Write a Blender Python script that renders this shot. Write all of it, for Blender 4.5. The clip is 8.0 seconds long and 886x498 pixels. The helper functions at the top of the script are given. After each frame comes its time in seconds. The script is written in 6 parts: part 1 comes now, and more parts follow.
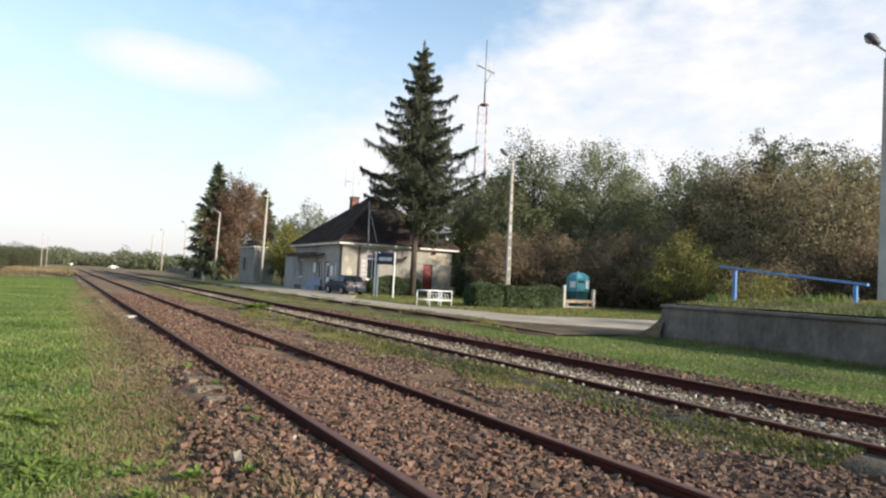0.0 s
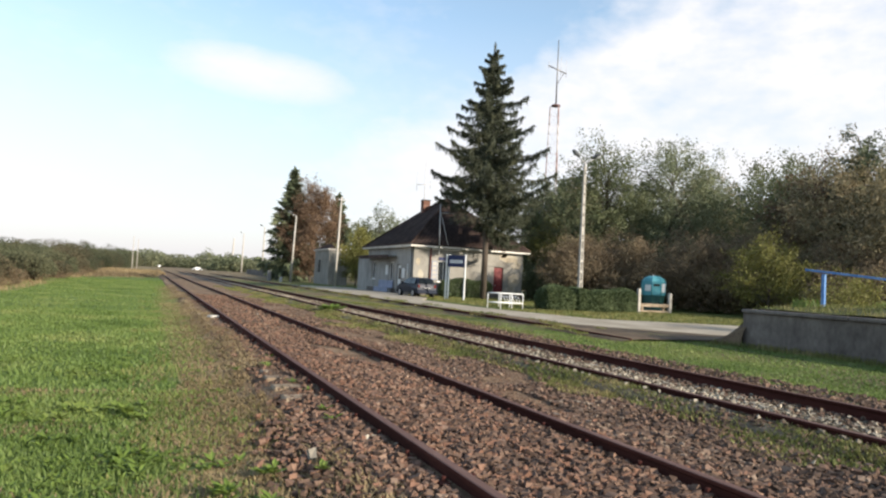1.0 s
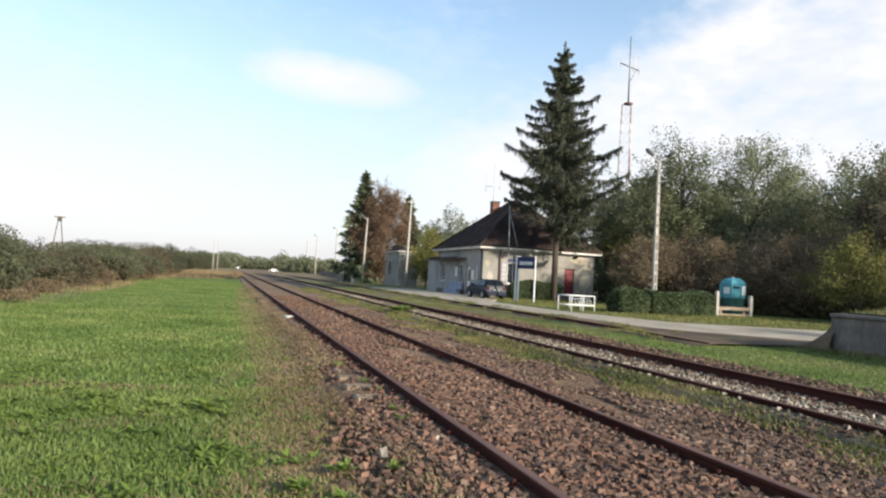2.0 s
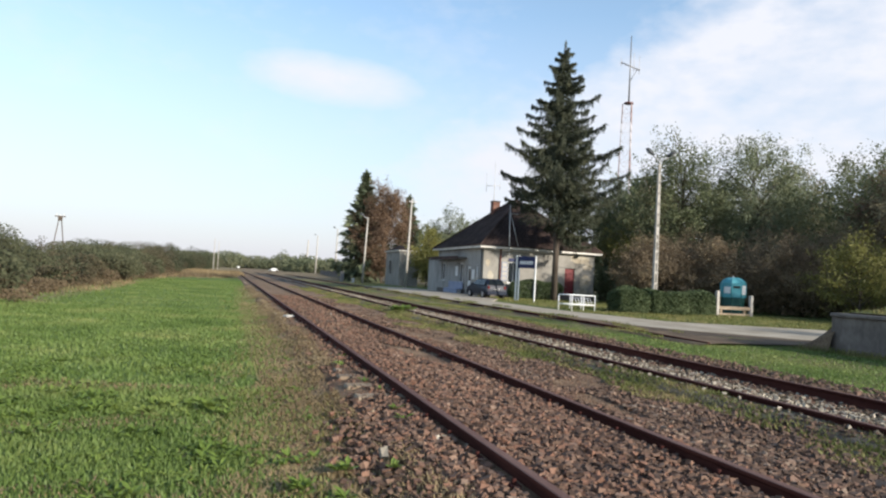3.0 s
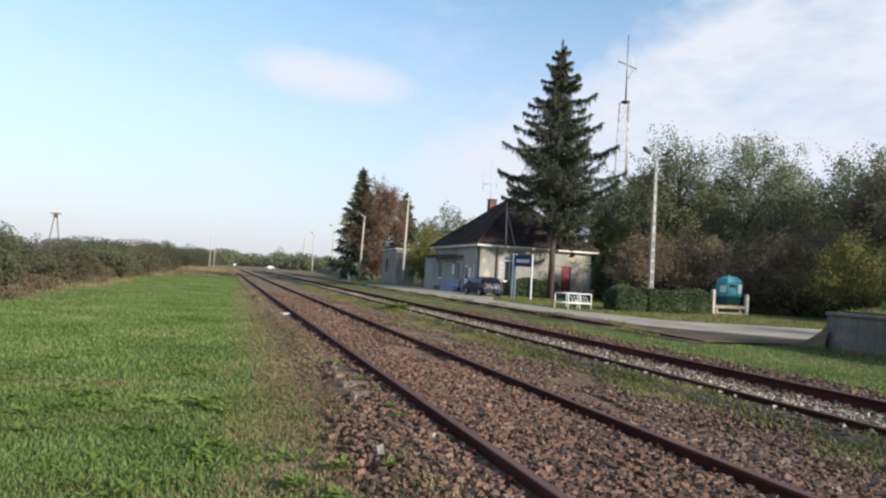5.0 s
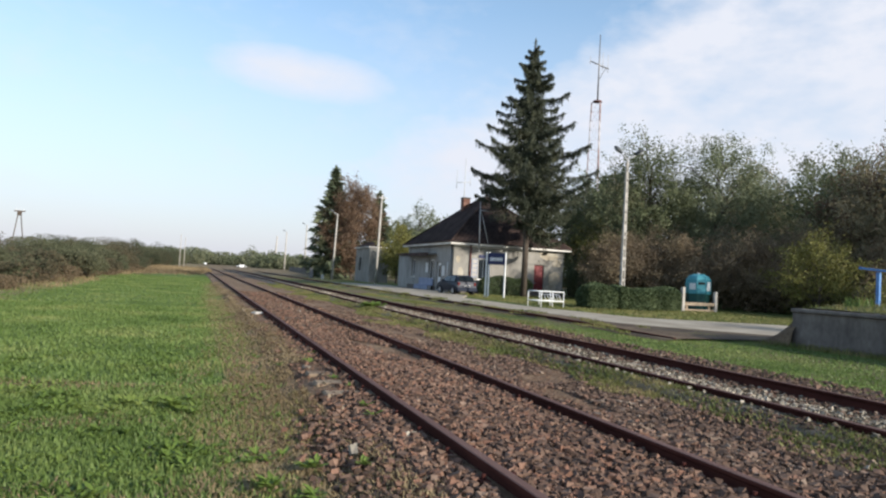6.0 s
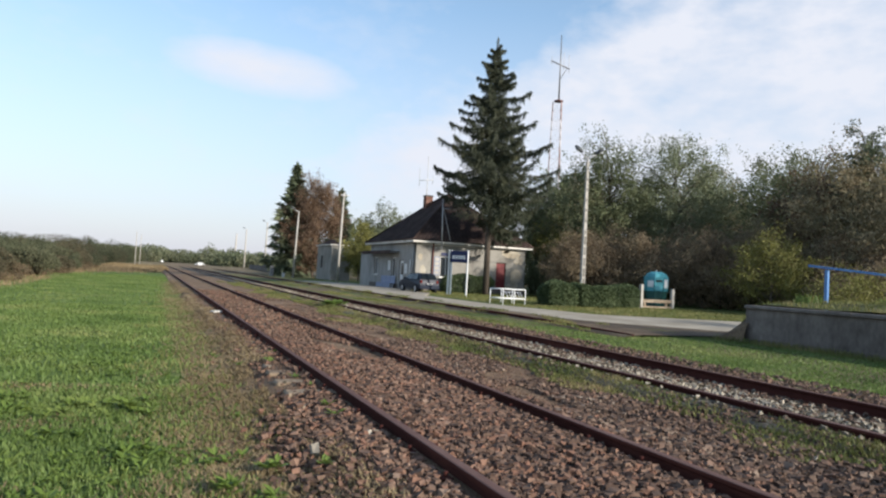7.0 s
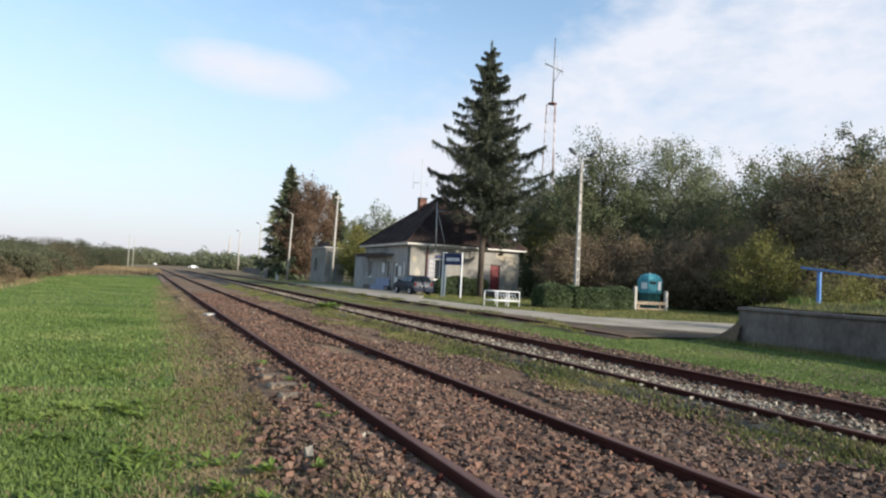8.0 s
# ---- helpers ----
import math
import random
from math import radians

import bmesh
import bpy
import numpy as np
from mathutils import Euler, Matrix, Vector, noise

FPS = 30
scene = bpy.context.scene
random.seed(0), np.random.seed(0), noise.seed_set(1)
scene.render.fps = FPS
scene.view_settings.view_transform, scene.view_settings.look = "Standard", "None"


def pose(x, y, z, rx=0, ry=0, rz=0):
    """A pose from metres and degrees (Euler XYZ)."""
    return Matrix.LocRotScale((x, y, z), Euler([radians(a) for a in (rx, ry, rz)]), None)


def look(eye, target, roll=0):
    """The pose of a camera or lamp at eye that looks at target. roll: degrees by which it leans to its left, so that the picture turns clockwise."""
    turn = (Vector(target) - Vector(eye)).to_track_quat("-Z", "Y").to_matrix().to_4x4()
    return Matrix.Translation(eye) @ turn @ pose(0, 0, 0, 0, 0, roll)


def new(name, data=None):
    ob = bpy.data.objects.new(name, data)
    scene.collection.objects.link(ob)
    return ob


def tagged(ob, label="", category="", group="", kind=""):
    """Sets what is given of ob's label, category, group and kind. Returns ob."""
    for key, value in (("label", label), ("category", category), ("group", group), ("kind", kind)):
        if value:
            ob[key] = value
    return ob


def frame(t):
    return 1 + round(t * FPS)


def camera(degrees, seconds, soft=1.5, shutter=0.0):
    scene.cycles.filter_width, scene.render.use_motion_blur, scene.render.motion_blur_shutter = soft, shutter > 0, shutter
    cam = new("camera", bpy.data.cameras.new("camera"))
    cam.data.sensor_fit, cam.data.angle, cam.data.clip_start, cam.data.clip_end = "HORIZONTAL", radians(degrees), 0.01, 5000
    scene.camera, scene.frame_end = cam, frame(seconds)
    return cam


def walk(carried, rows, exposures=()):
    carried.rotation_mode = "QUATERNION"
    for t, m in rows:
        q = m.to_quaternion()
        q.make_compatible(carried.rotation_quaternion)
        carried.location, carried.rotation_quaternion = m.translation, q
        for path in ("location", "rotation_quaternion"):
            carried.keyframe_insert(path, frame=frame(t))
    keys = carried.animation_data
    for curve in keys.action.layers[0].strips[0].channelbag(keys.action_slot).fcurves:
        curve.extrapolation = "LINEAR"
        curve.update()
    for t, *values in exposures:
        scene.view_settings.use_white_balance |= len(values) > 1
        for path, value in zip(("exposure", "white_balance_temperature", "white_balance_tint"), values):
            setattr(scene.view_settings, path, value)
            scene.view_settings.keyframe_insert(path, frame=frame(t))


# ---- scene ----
cam = camera(67.2, 8.0, soft=2.25)
# time, yaw, pitch, roll; the camera turns on the spot beside the track
TURNS = [(0.0, -29.92, 2.69, 2.74), (0.5, -27.27, 2.67, 2.83), (1.0, -23.83, 2.60, 3.01), (1.5, -20.40, 2.47, 3.00), (2.0, -17.87, 2.43, 3.11),
         (3.5, -17.82, 2.34, 3.15), (4.0, -17.75, 2.28, 3.23), (5.5, -18.94, 2.21, 3.25), (6.0, -20.41, 2.22, 3.13), (6.5, -22.20, 2.21, 3.06),
         (7.0, -23.64, 2.21, 3.08), (7.5, -24.40, 2.34, 3.01), (8.0, -24.13, 2.44, 2.98)]
EYE = Vector((0.0, 0.0, 1.36))


def turned(yaw, pitch, lean):
    w, p = radians(yaw), radians(pitch)
    ahead = Vector((-math.sin(w) * math.cos(p), math.cos(w) * math.cos(p), math.sin(p)))
    return look(EYE, EYE + ahead, lean)


walk(cam, [(t, turned(w, p, r)) for t, w, p, r in TURNS], exposures=[(0.0, 0.68, 6780, 10), (1.5, 0.71, 6760, 10), (2.2, 0.65, 6580, 10), (3.5, 0.51, 6330, 10), (7.0, 0.44, 6270, 10), (8.0, 0.49, 6350, 10)])

# ---- light ----
SUN_AZ, SUN_EL = radians(148), radians(19.5)
world = bpy.data.worlds.new("sky")
scene.world = world
world.use_nodes = True


def build_sky():
    nt = world.node_tree
    n, l = nt.nodes, nt.links
    n.clear()
    out, bg = n.new("ShaderNodeOutputWorld"), n.new("ShaderNodeBackground")
    sky = n.new("ShaderNodeTexSky")
    sky.sky_type, sky.sun_disc, sky.sun_elevation, sky.sun_rotation = "NISHITA", False, SUN_EL, SUN_AZ
    sky.dust_density, sky.ozone_density, sky.altitude = 0.4, 1.0, 200
    tc, sep = n.new("ShaderNodeTexCoord"), n.new("ShaderNodeSeparateXYZ")
    l.new(tc.outputs["Generated"], sep.inputs[0])

    def m(op, a, b=None, clamp=False):
        k = n.new("ShaderNodeMath")
        k.operation, k.use_clamp = op, clamp
        for i, v in enumerate((a, b)):
            if v is None:
                continue
            if isinstance(v, (int, float)):
                k.inputs[i].default_value = v
            else:
                l.new(v, k.inputs[i])
        return k.outputs[0]

    az = m("ARCTAN2", sep.outputs[0], sep.outputs[1])
    el = m("ARCSINE", sep.outputs[2])
    comb = n.new("ShaderNodeCombineXYZ")
    l.new(m("MULTIPLY", az, 3.2), comb.inputs[0])
    l.new(m("MULTIPLY", el, 6.0), comb.inputs[1])
    wisps, puffs = n.new("ShaderNodeTexNoise"), n.new("ShaderNodeTexNoise")
    for k, s, d in ((wisps, 1.6, 4), (puffs, 6.0, 5)):
        k.inputs["Scale"].default_value, k.inputs["Detail"].default_value, k.inputs["Roughness"].default_value = s, d, 0.55
        l.new(comb.outputs[0], k.inputs["Vector"])
    w, p = wisps.outputs[0], puffs.outputs[0]
    noise_sum = m("ADD", m("MULTIPLY", m("SUBTRACT", w, 0.5), 1.1), m("MULTIPLY", m("SUBTRACT", p, 0.5), 0.8))
    # one long cloud bank whose upper edge climbs to the right, and a small streak of its own
    edge = m("MINIMUM", m("ADD", m("MULTIPLY", m("SUBTRACT", az, 0.42), 0.50), 0.29), 0.52)
    bank = m("MULTIPLY", m("SUBTRACT", edge, el), 11.0)
    bank = m("MINIMUM", m("MULTIPLY", bank, 1.0), m("MULTIPLY", m("SUBTRACT", az, 0.12), 3.0))
    bank = m("ADD", m("MINIMUM", bank, 0.82), m("MULTIPLY", noise_sum, 1.35), True)
    dx, dy = m("MULTIPLY", m("SUBTRACT", az, 0.132), 7.0), m("MULTIPLY", m("SUBTRACT", el, 0.277), 25.0)
    dy = m("ADD", dy, m("MULTIPLY", dx, 0.18))
    d2 = m("ADD", m("MULTIPLY", dx, dx), m("MULTIPLY", dy, dy))
    streak = m("ADD", m("SUBTRACT", 1.0, d2), m("MULTIPLY", noise_sum, 0.8), True)
    streak = m("MULTIPLY", streak, 0.98)
    thin = m("MULTIPLY", m("ADD", m("MULTIPLY", noise_sum, 1.2), 0.02, True), 0.55)
    haze = m("MAXIMUM", m("MULTIPLY", m("SUBTRACT", 1.0, m("MULTIPLY", el, 2.35), True), 0.97), 0.10)
    mask = m("MAXIMUM", m("MAXIMUM", bank, streak), thin)
    mix = n.new("ShaderNodeMix")
    mix.data_type = "RGBA"
    l.new(haze, mix.inputs["Factor"])
    clear = n.new("ShaderNodeMix")
    clear.data_type, clear.blend_type = "RGBA", "MULTIPLY"
    clear.inputs["Factor"].default_value = 1.0
    clear.inputs["B"].default_value = (1.46, 1.56, 1.52, 1)
    l.new(sky.outputs[0], clear.inputs["A"])
    l.new(clear.outputs["Result"], mix.inputs["A"])
    mix.inputs["B"].default_value = (4.2, 4.2, 4.8, 1)
    over = n.new("ShaderNodeMix")
    over.data_type = "RGBA"
    l.new(mask, over.inputs["Factor"])
    l.new(mix.outputs["Result"], over.inputs["A"])
    over.inputs["B"].default_value = (5.4, 5.5, 5.9, 1)
    l.new(over.outputs["Result"], bg.inputs["Color"])
    bg.inputs["Strength"].default_value = 0.115
    l.new(bg.outputs[0], out.inputs[0])


build_sky()
sun = new("sun", bpy.data.lights.new("sun", "SUN"))
sun.data.energy, sun.data.angle, sun.data.color = 5.0, radians(1.5), (1.0, 0.91, 0.79)
sun.matrix_world = look((0, 0, 60), Vector((0, 0, 60)) - Vector((math.sin(SUN_AZ) * math.cos(SUN_EL), math.cos(SUN_AZ) * math.cos(SUN_EL), math.sin(SUN_EL))))

# ---- materials ----
def nodes_of(name):
    mt = bpy.data.materials.new(name)
    mt.use_nodes = True
    return mt, mt.node_tree.nodes, mt.node_tree.links, mt.node_tree.nodes["Principled BSDF"]


def ramp_of(n, stops):
    r = n.new("ShaderNodeValToRGB")
    while len(r.color_ramp.elements) < len(stops):
        r.color_ramp.elements.new(0.5)
    for e, (at, col) in zip(r.color_ramp.elements, stops):
        e.position, e.color = at, (*col, 1)
    return r


def surface(name, cols, scale=3.0, fine=30.0, rough=0.85, bump=0.3, metal=0.0, vary=0.0, stretch=(1, 1, 1), dist=0.02, spec=0.3):
    """A weathered surface: colours mixed by coarse and fine noise, with relief; vary shifts it from piece to piece."""
    mt, n, l, bsdf = nodes_of(name)
    tc, mp = n.new("ShaderNodeTexCoord"), n.new("ShaderNodeMapping")
    mp.inputs["Scale"].default_value = stretch
    l.new(tc.outputs["Object"], mp.inputs[0])
    big, small = n.new("ShaderNodeTexNoise"), n.new("ShaderNodeTexNoise")
    for k, s in ((big, scale), (small, fine)):
        k.inputs["Scale"].default_value, k.inputs["Detail"].default_value, k.inputs["Roughness"].default_value = s, 5, 0.6
        l.new(mp.outputs[0], k.inputs["Vector"])
    add = n.new("ShaderNodeMath")
    add.operation = "MULTIPLY_ADD"
    add.inputs[1].default_value = 0.45
    l.new(small.outputs[0], add.inputs[0])
    half = n.new("ShaderNodeMath")
    half.operation = "MULTIPLY_ADD"
    half.inputs[1].default_value, half.inputs[2].default_value = 0.9, -0.18
    l.new(big.outputs[0], half.inputs[0])
    l.new(half.outputs[0], add.inputs[2])
    fac = add.outputs[0]
    if vary:
        info, v = n.new("ShaderNodeObjectInfo"), n.new("ShaderNodeMath")
        v.operation = "MULTIPLY_ADD"
        v.inputs[1].default_value = vary
        l.new(info.outputs["Random"], v.inputs[0])
        sh = n.new("ShaderNodeMath")
        sh.operation = "SUBTRACT"
        l.new(fac, sh.inputs[0])
        sh.inputs[1].default_value = vary / 2
        l.new(sh.outputs[0], v.inputs[2])
        fac = v.outputs[0]
    k = len(cols)
    r = ramp_of(n, [(0.28 + 0.44 * i / max(1, k - 1), c) for i, c in enumerate(cols)])
    l.new(fac, r.inputs[0])
    l.new(r.outputs[0], bsdf.inputs["Base Color"])
    bsdf.inputs["Roughness"].default_value, bsdf.inputs["Metallic"].default_value = rough, metal
    bsdf.inputs["Specular IOR Level"].default_value = spec
    b = n.new("ShaderNodeBump")
    b.inputs["Strength"].default_value, b.inputs["Distance"].default_value = bump, dist
    l.new(small.outputs[0], b.inputs["Height"])
    l.new(b.outputs[0], bsdf.inputs["Normal"])
    return mt


def leafy(name, cols, rough=0.6, light=0.35, patch=0.7):
    """Leaves, needles and blades: each its own tone, with larger patches of tone, some light passing through."""
    mt, n, l, bsdf = nodes_of(name)
    geo, tc, big = n.new("ShaderNodeNewGeometry"), n.new("ShaderNodeTexCoord"), n.new("ShaderNodeTexNoise")
    big.inputs["Scale"].default_value, big.inputs["Detail"].default_value = patch, 3
    l.new(tc.outputs["Object"], big.inputs["Vector"])
    mixv = n.new("ShaderNodeMath")
    mixv.operation = "MULTIPLY_ADD"
    mixv.inputs[1].default_value = 0.30
    l.new(geo.outputs["Random Per Island"], mixv.inputs[0])
    sc = n.new("ShaderNodeMath")
    sc.operation = "MULTIPLY_ADD"
    sc.inputs[1].default_value, sc.inputs[2].default_value = 1.9, -0.6
    l.new(big.outputs[0], sc.inputs[0])
    l.new(sc.outputs[0], mixv.inputs[2])
    r = ramp_of(n, [(i / max(1, len(cols) - 1), c) for i, c in enumerate(cols)])
    l.new(mixv.outputs[0], r.inputs[0])
    l.new(r.outputs[0], bsdf.inputs["Base Color"])
    bsdf.inputs["Roughness"].default_value, bsdf.inputs["Specular IOR Level"].default_value = rough, 0.25
    tr, ms = n.new("ShaderNodeBsdfTranslucent"), n.new("ShaderNodeMixShader")
    l.new(r.outputs[0], tr.inputs[0])
    ms.inputs[0].default_value = light
    out = n["Material Output"]
    l.new(bsdf.outputs[0], ms.inputs[1])
    l.new(tr.outputs[0], ms.inputs[2])
    l.new(ms.outputs[0], out.inputs[0])
    return mt


def stones_mat(name, cols):
    mt, n, l, bsdf = nodes_of(name)
    geo, tc, fine, big = n.new("ShaderNodeNewGeometry"), n.new("ShaderNodeTexCoord"), n.new("ShaderNodeTexNoise"), n.new("ShaderNodeTexNoise")
    fine.inputs["Scale"].default_value, fine.inputs["Detail"].default_value = 45, 4
    big.inputs["Scale"].default_value = 0.9
    l.new(tc.outputs["Object"], fine.inputs["Vector"])
    l.new(tc.outputs["Object"], big.inputs["Vector"])
    a, b2 = n.new("ShaderNodeMath"), n.new("ShaderNodeMath")
    a.operation = b2.operation = "MULTIPLY_ADD"
    a.inputs[1].default_value = 0.85
    l.new(geo.outputs["Random Per Island"], a.inputs[0])
    b2.inputs[1].default_value, b2.inputs[2].default_value = 0.5, -0.2
    l.new(big.outputs[0], b2.inputs[0])
    l.new(b2.outputs[0], a.inputs[2])
    r = ramp_of(n, [(i / (len(cols) - 1), c) for i, c in enumerate(cols)])
    l.new(a.outputs[0], r.inputs[0])
    mx = n.new("ShaderNodeMix")
    mx.data_type, mx.blend_type = "RGBA", "MULTIPLY"
    mx.inputs["Factor"].default_value = 0.55
    l.new(r.outputs[0], mx.inputs["A"])
    l.new(fine.outputs[0], mx.inputs["B"])
    l.new(mx.outputs["Result"], bsdf.inputs["Base Color"])
    bsdf.inputs["Roughness"].default_value, bsdf.inputs["Specular IOR Level"].default_value = 0.9, 0.2
    bp = n.new("ShaderNodeBump")
    bp.inputs["Strength"].default_value, bp.inputs["Distance"].default_value = 0.5, 0.004
    l.new(fine.outputs[0], bp.inputs["Height"])
    l.new(bp.outputs[0], bsdf.inputs["Normal"])
    return mt


def ground_mat():
    """Soil, dry strip, turf and meadow by where they lie across the railway, with ragged borders."""
    mt, n, l, bsdf = nodes_of("ground_cover")
    tc, sep = n.new("ShaderNodeTexCoord"), n.new("ShaderNodeSeparateXYZ")
    l.new(tc.outputs["Object"], sep.inputs[0])

    def noise_of(s, d=5):
        k = n.new("ShaderNodeTexNoise")
        k.inputs["Scale"].default_value, k.inputs["Detail"].default_value, k.inputs["Roughness"].default_value = s, d, 0.62
        l.new(tc.outputs["Object"], k.inputs["Vector"])
        return k.outputs[0]

    def m(op, a, b, c=None, clamp=False):
        k = n.new("ShaderNodeMath")
        k.operation, k.use_clamp = op, clamp
        for i, v in enumerate((a, b, c)):
            if v is None:
                continue
            if isinstance(v, (int, float)):
                k.inputs[i].default_value = v
            else:
                l.new(v, k.inputs[i])
        return k.outputs[0]

    def mixc(fac, a, b):
        k = n.new("ShaderNodeMix")
        k.data_type = "RGBA"
        l.new(fac, k.inputs["Factor"])
        for s, v in (("A", a), ("B", b)):
            if isinstance(v, tuple):
                k.inputs[s].default_value = (*v, 1)
            else:
                l.new(v, k.inputs[s])
        return k.outputs["Result"]

    patch, mid, fine = noise_of(0.35), noise_of(2.2), noise_of(28.0)
    x = m("ADD", sep.outputs[0], m("MULTIPLY_ADD", mid, 1.5, -0.75))
    x = m("ADD", x, m("MULTIPLY_ADD", fine, 0.5, -0.25))
    tone = m("MULTIPLY_ADD", fine, 0.6, m("MULTIPLY_ADD", mid, 0.5, -0.05))
    soil = ramp_of(n, [(0.2, (0.070, 0.048, 0.034)), (0.5, (0.155, 0.112, 0.078)), (0.8, (0.25, 0.19, 0.135))])
    turf = ramp_of(n, [(0.2, (0.062, 0.080, 0.026)), (0.5, (0.108, 0.132, 0.042)), (0.8, (0.18, 0.18, 0.075))])
    mead = ramp_of(n, [(0.2, (0.065, 0.100, 0.024)), (0.5, (0.115, 0.168, 0.042)), (0.8, (0.18, 0.215, 0.068))])
    dry = ramp_of(n, [(0.2, (0.12, 0.088, 0.055)), (0.5, (0.225, 0.170, 0.108)), (0.8, (0.36, 0.29, 0.19))])
    for r in (soil, turf, mead, dry):
        l.new(tone, r.inputs[0])
    # across: dry weeds | meadow | dry strip | stones and soil | turf | second track | turf and soil | yard turf
    tan = m("MAXIMUM", m("MULTIPLY_ADD", patch, 4.0, -1.45, True), m("MULTIPLY", m("SUBTRACT", 1.5, x), 1.6, None, True))
    soilish = mixc(tan, soil.outputs[0], dry.outputs[0])
    col = mixc(m("MULTIPLY", m("SUBTRACT", x, -5.6), 1.5, None, True), dry.outputs[0], mead.outputs[0])
    along = m("MULTIPLY", sep.outputs[1], 0.019)
    col = mixc(m("MULTIPLY", m("SUBTRACT", m("SUBTRACT", x, along), 0.18), 1.5, None, True), col, soilish)
    verge = m("MINIMUM", m("MULTIPLY", m("SUBTRACT", x, 4.45), 3.0, None, True), m("MULTIPLY", m("SUBTRACT", 5.55, x), 4.0, None, True))
    verge = m("MULTIPLY", verge, m("MULTIPLY_ADD", patch, 5.0, -1.6, True))
    col = mixc(verge, col, turf.outputs[0])
    east = m("MULTIPLY", m("SUBTRACT", x, 8.5), 2.5, None, True)
    east = m("MULTIPLY", east, m("MULTIPLY_ADD", patch, 5.0, -1.8, True))
    col = mixc(east, col, turf.outputs[0])
    yard = m("MULTIPLY", m("SUBTRACT", x, 14.5), 1.5, None, True)
    col = mixc(yard, col, turf.outputs[0])
    # bare soil and withered grass where the lines run together far off
    far = m("MULTIPLY", m("MULTIPLY", m("SUBTRACT", sep.outputs[1], 72.0), 0.03, None, True), 0.85)
    col = mixc(far, col, soilish)
    l.new(col, bsdf.inputs["Base Color"])
    bsdf.inputs["Roughness"].default_value, bsdf.inputs["Specular IOR Level"].default_value = 0.95, 0.1
    b = n.new("ShaderNodeBump")
    b.inputs["Strength"].default_value, b.inputs["Distance"].default_value = 0.8, 0.05
    l.new(fine, b.inputs["Height"])
    l.new(b.outputs[0], bsdf.inputs["Normal"])
    return mt


def glass_mat(name, tint=(0.02, 0.025, 0.03), rough=0.06, spec=0.6):
    mt, n, l, bsdf = nodes_of(name)
    bsdf.inputs["Base Color"].default_value = (*tint, 1)
    bsdf.inputs["Roughness"].default_value, bsdf.inputs["Specular IOR Level"].default_value = rough, spec
    return mt


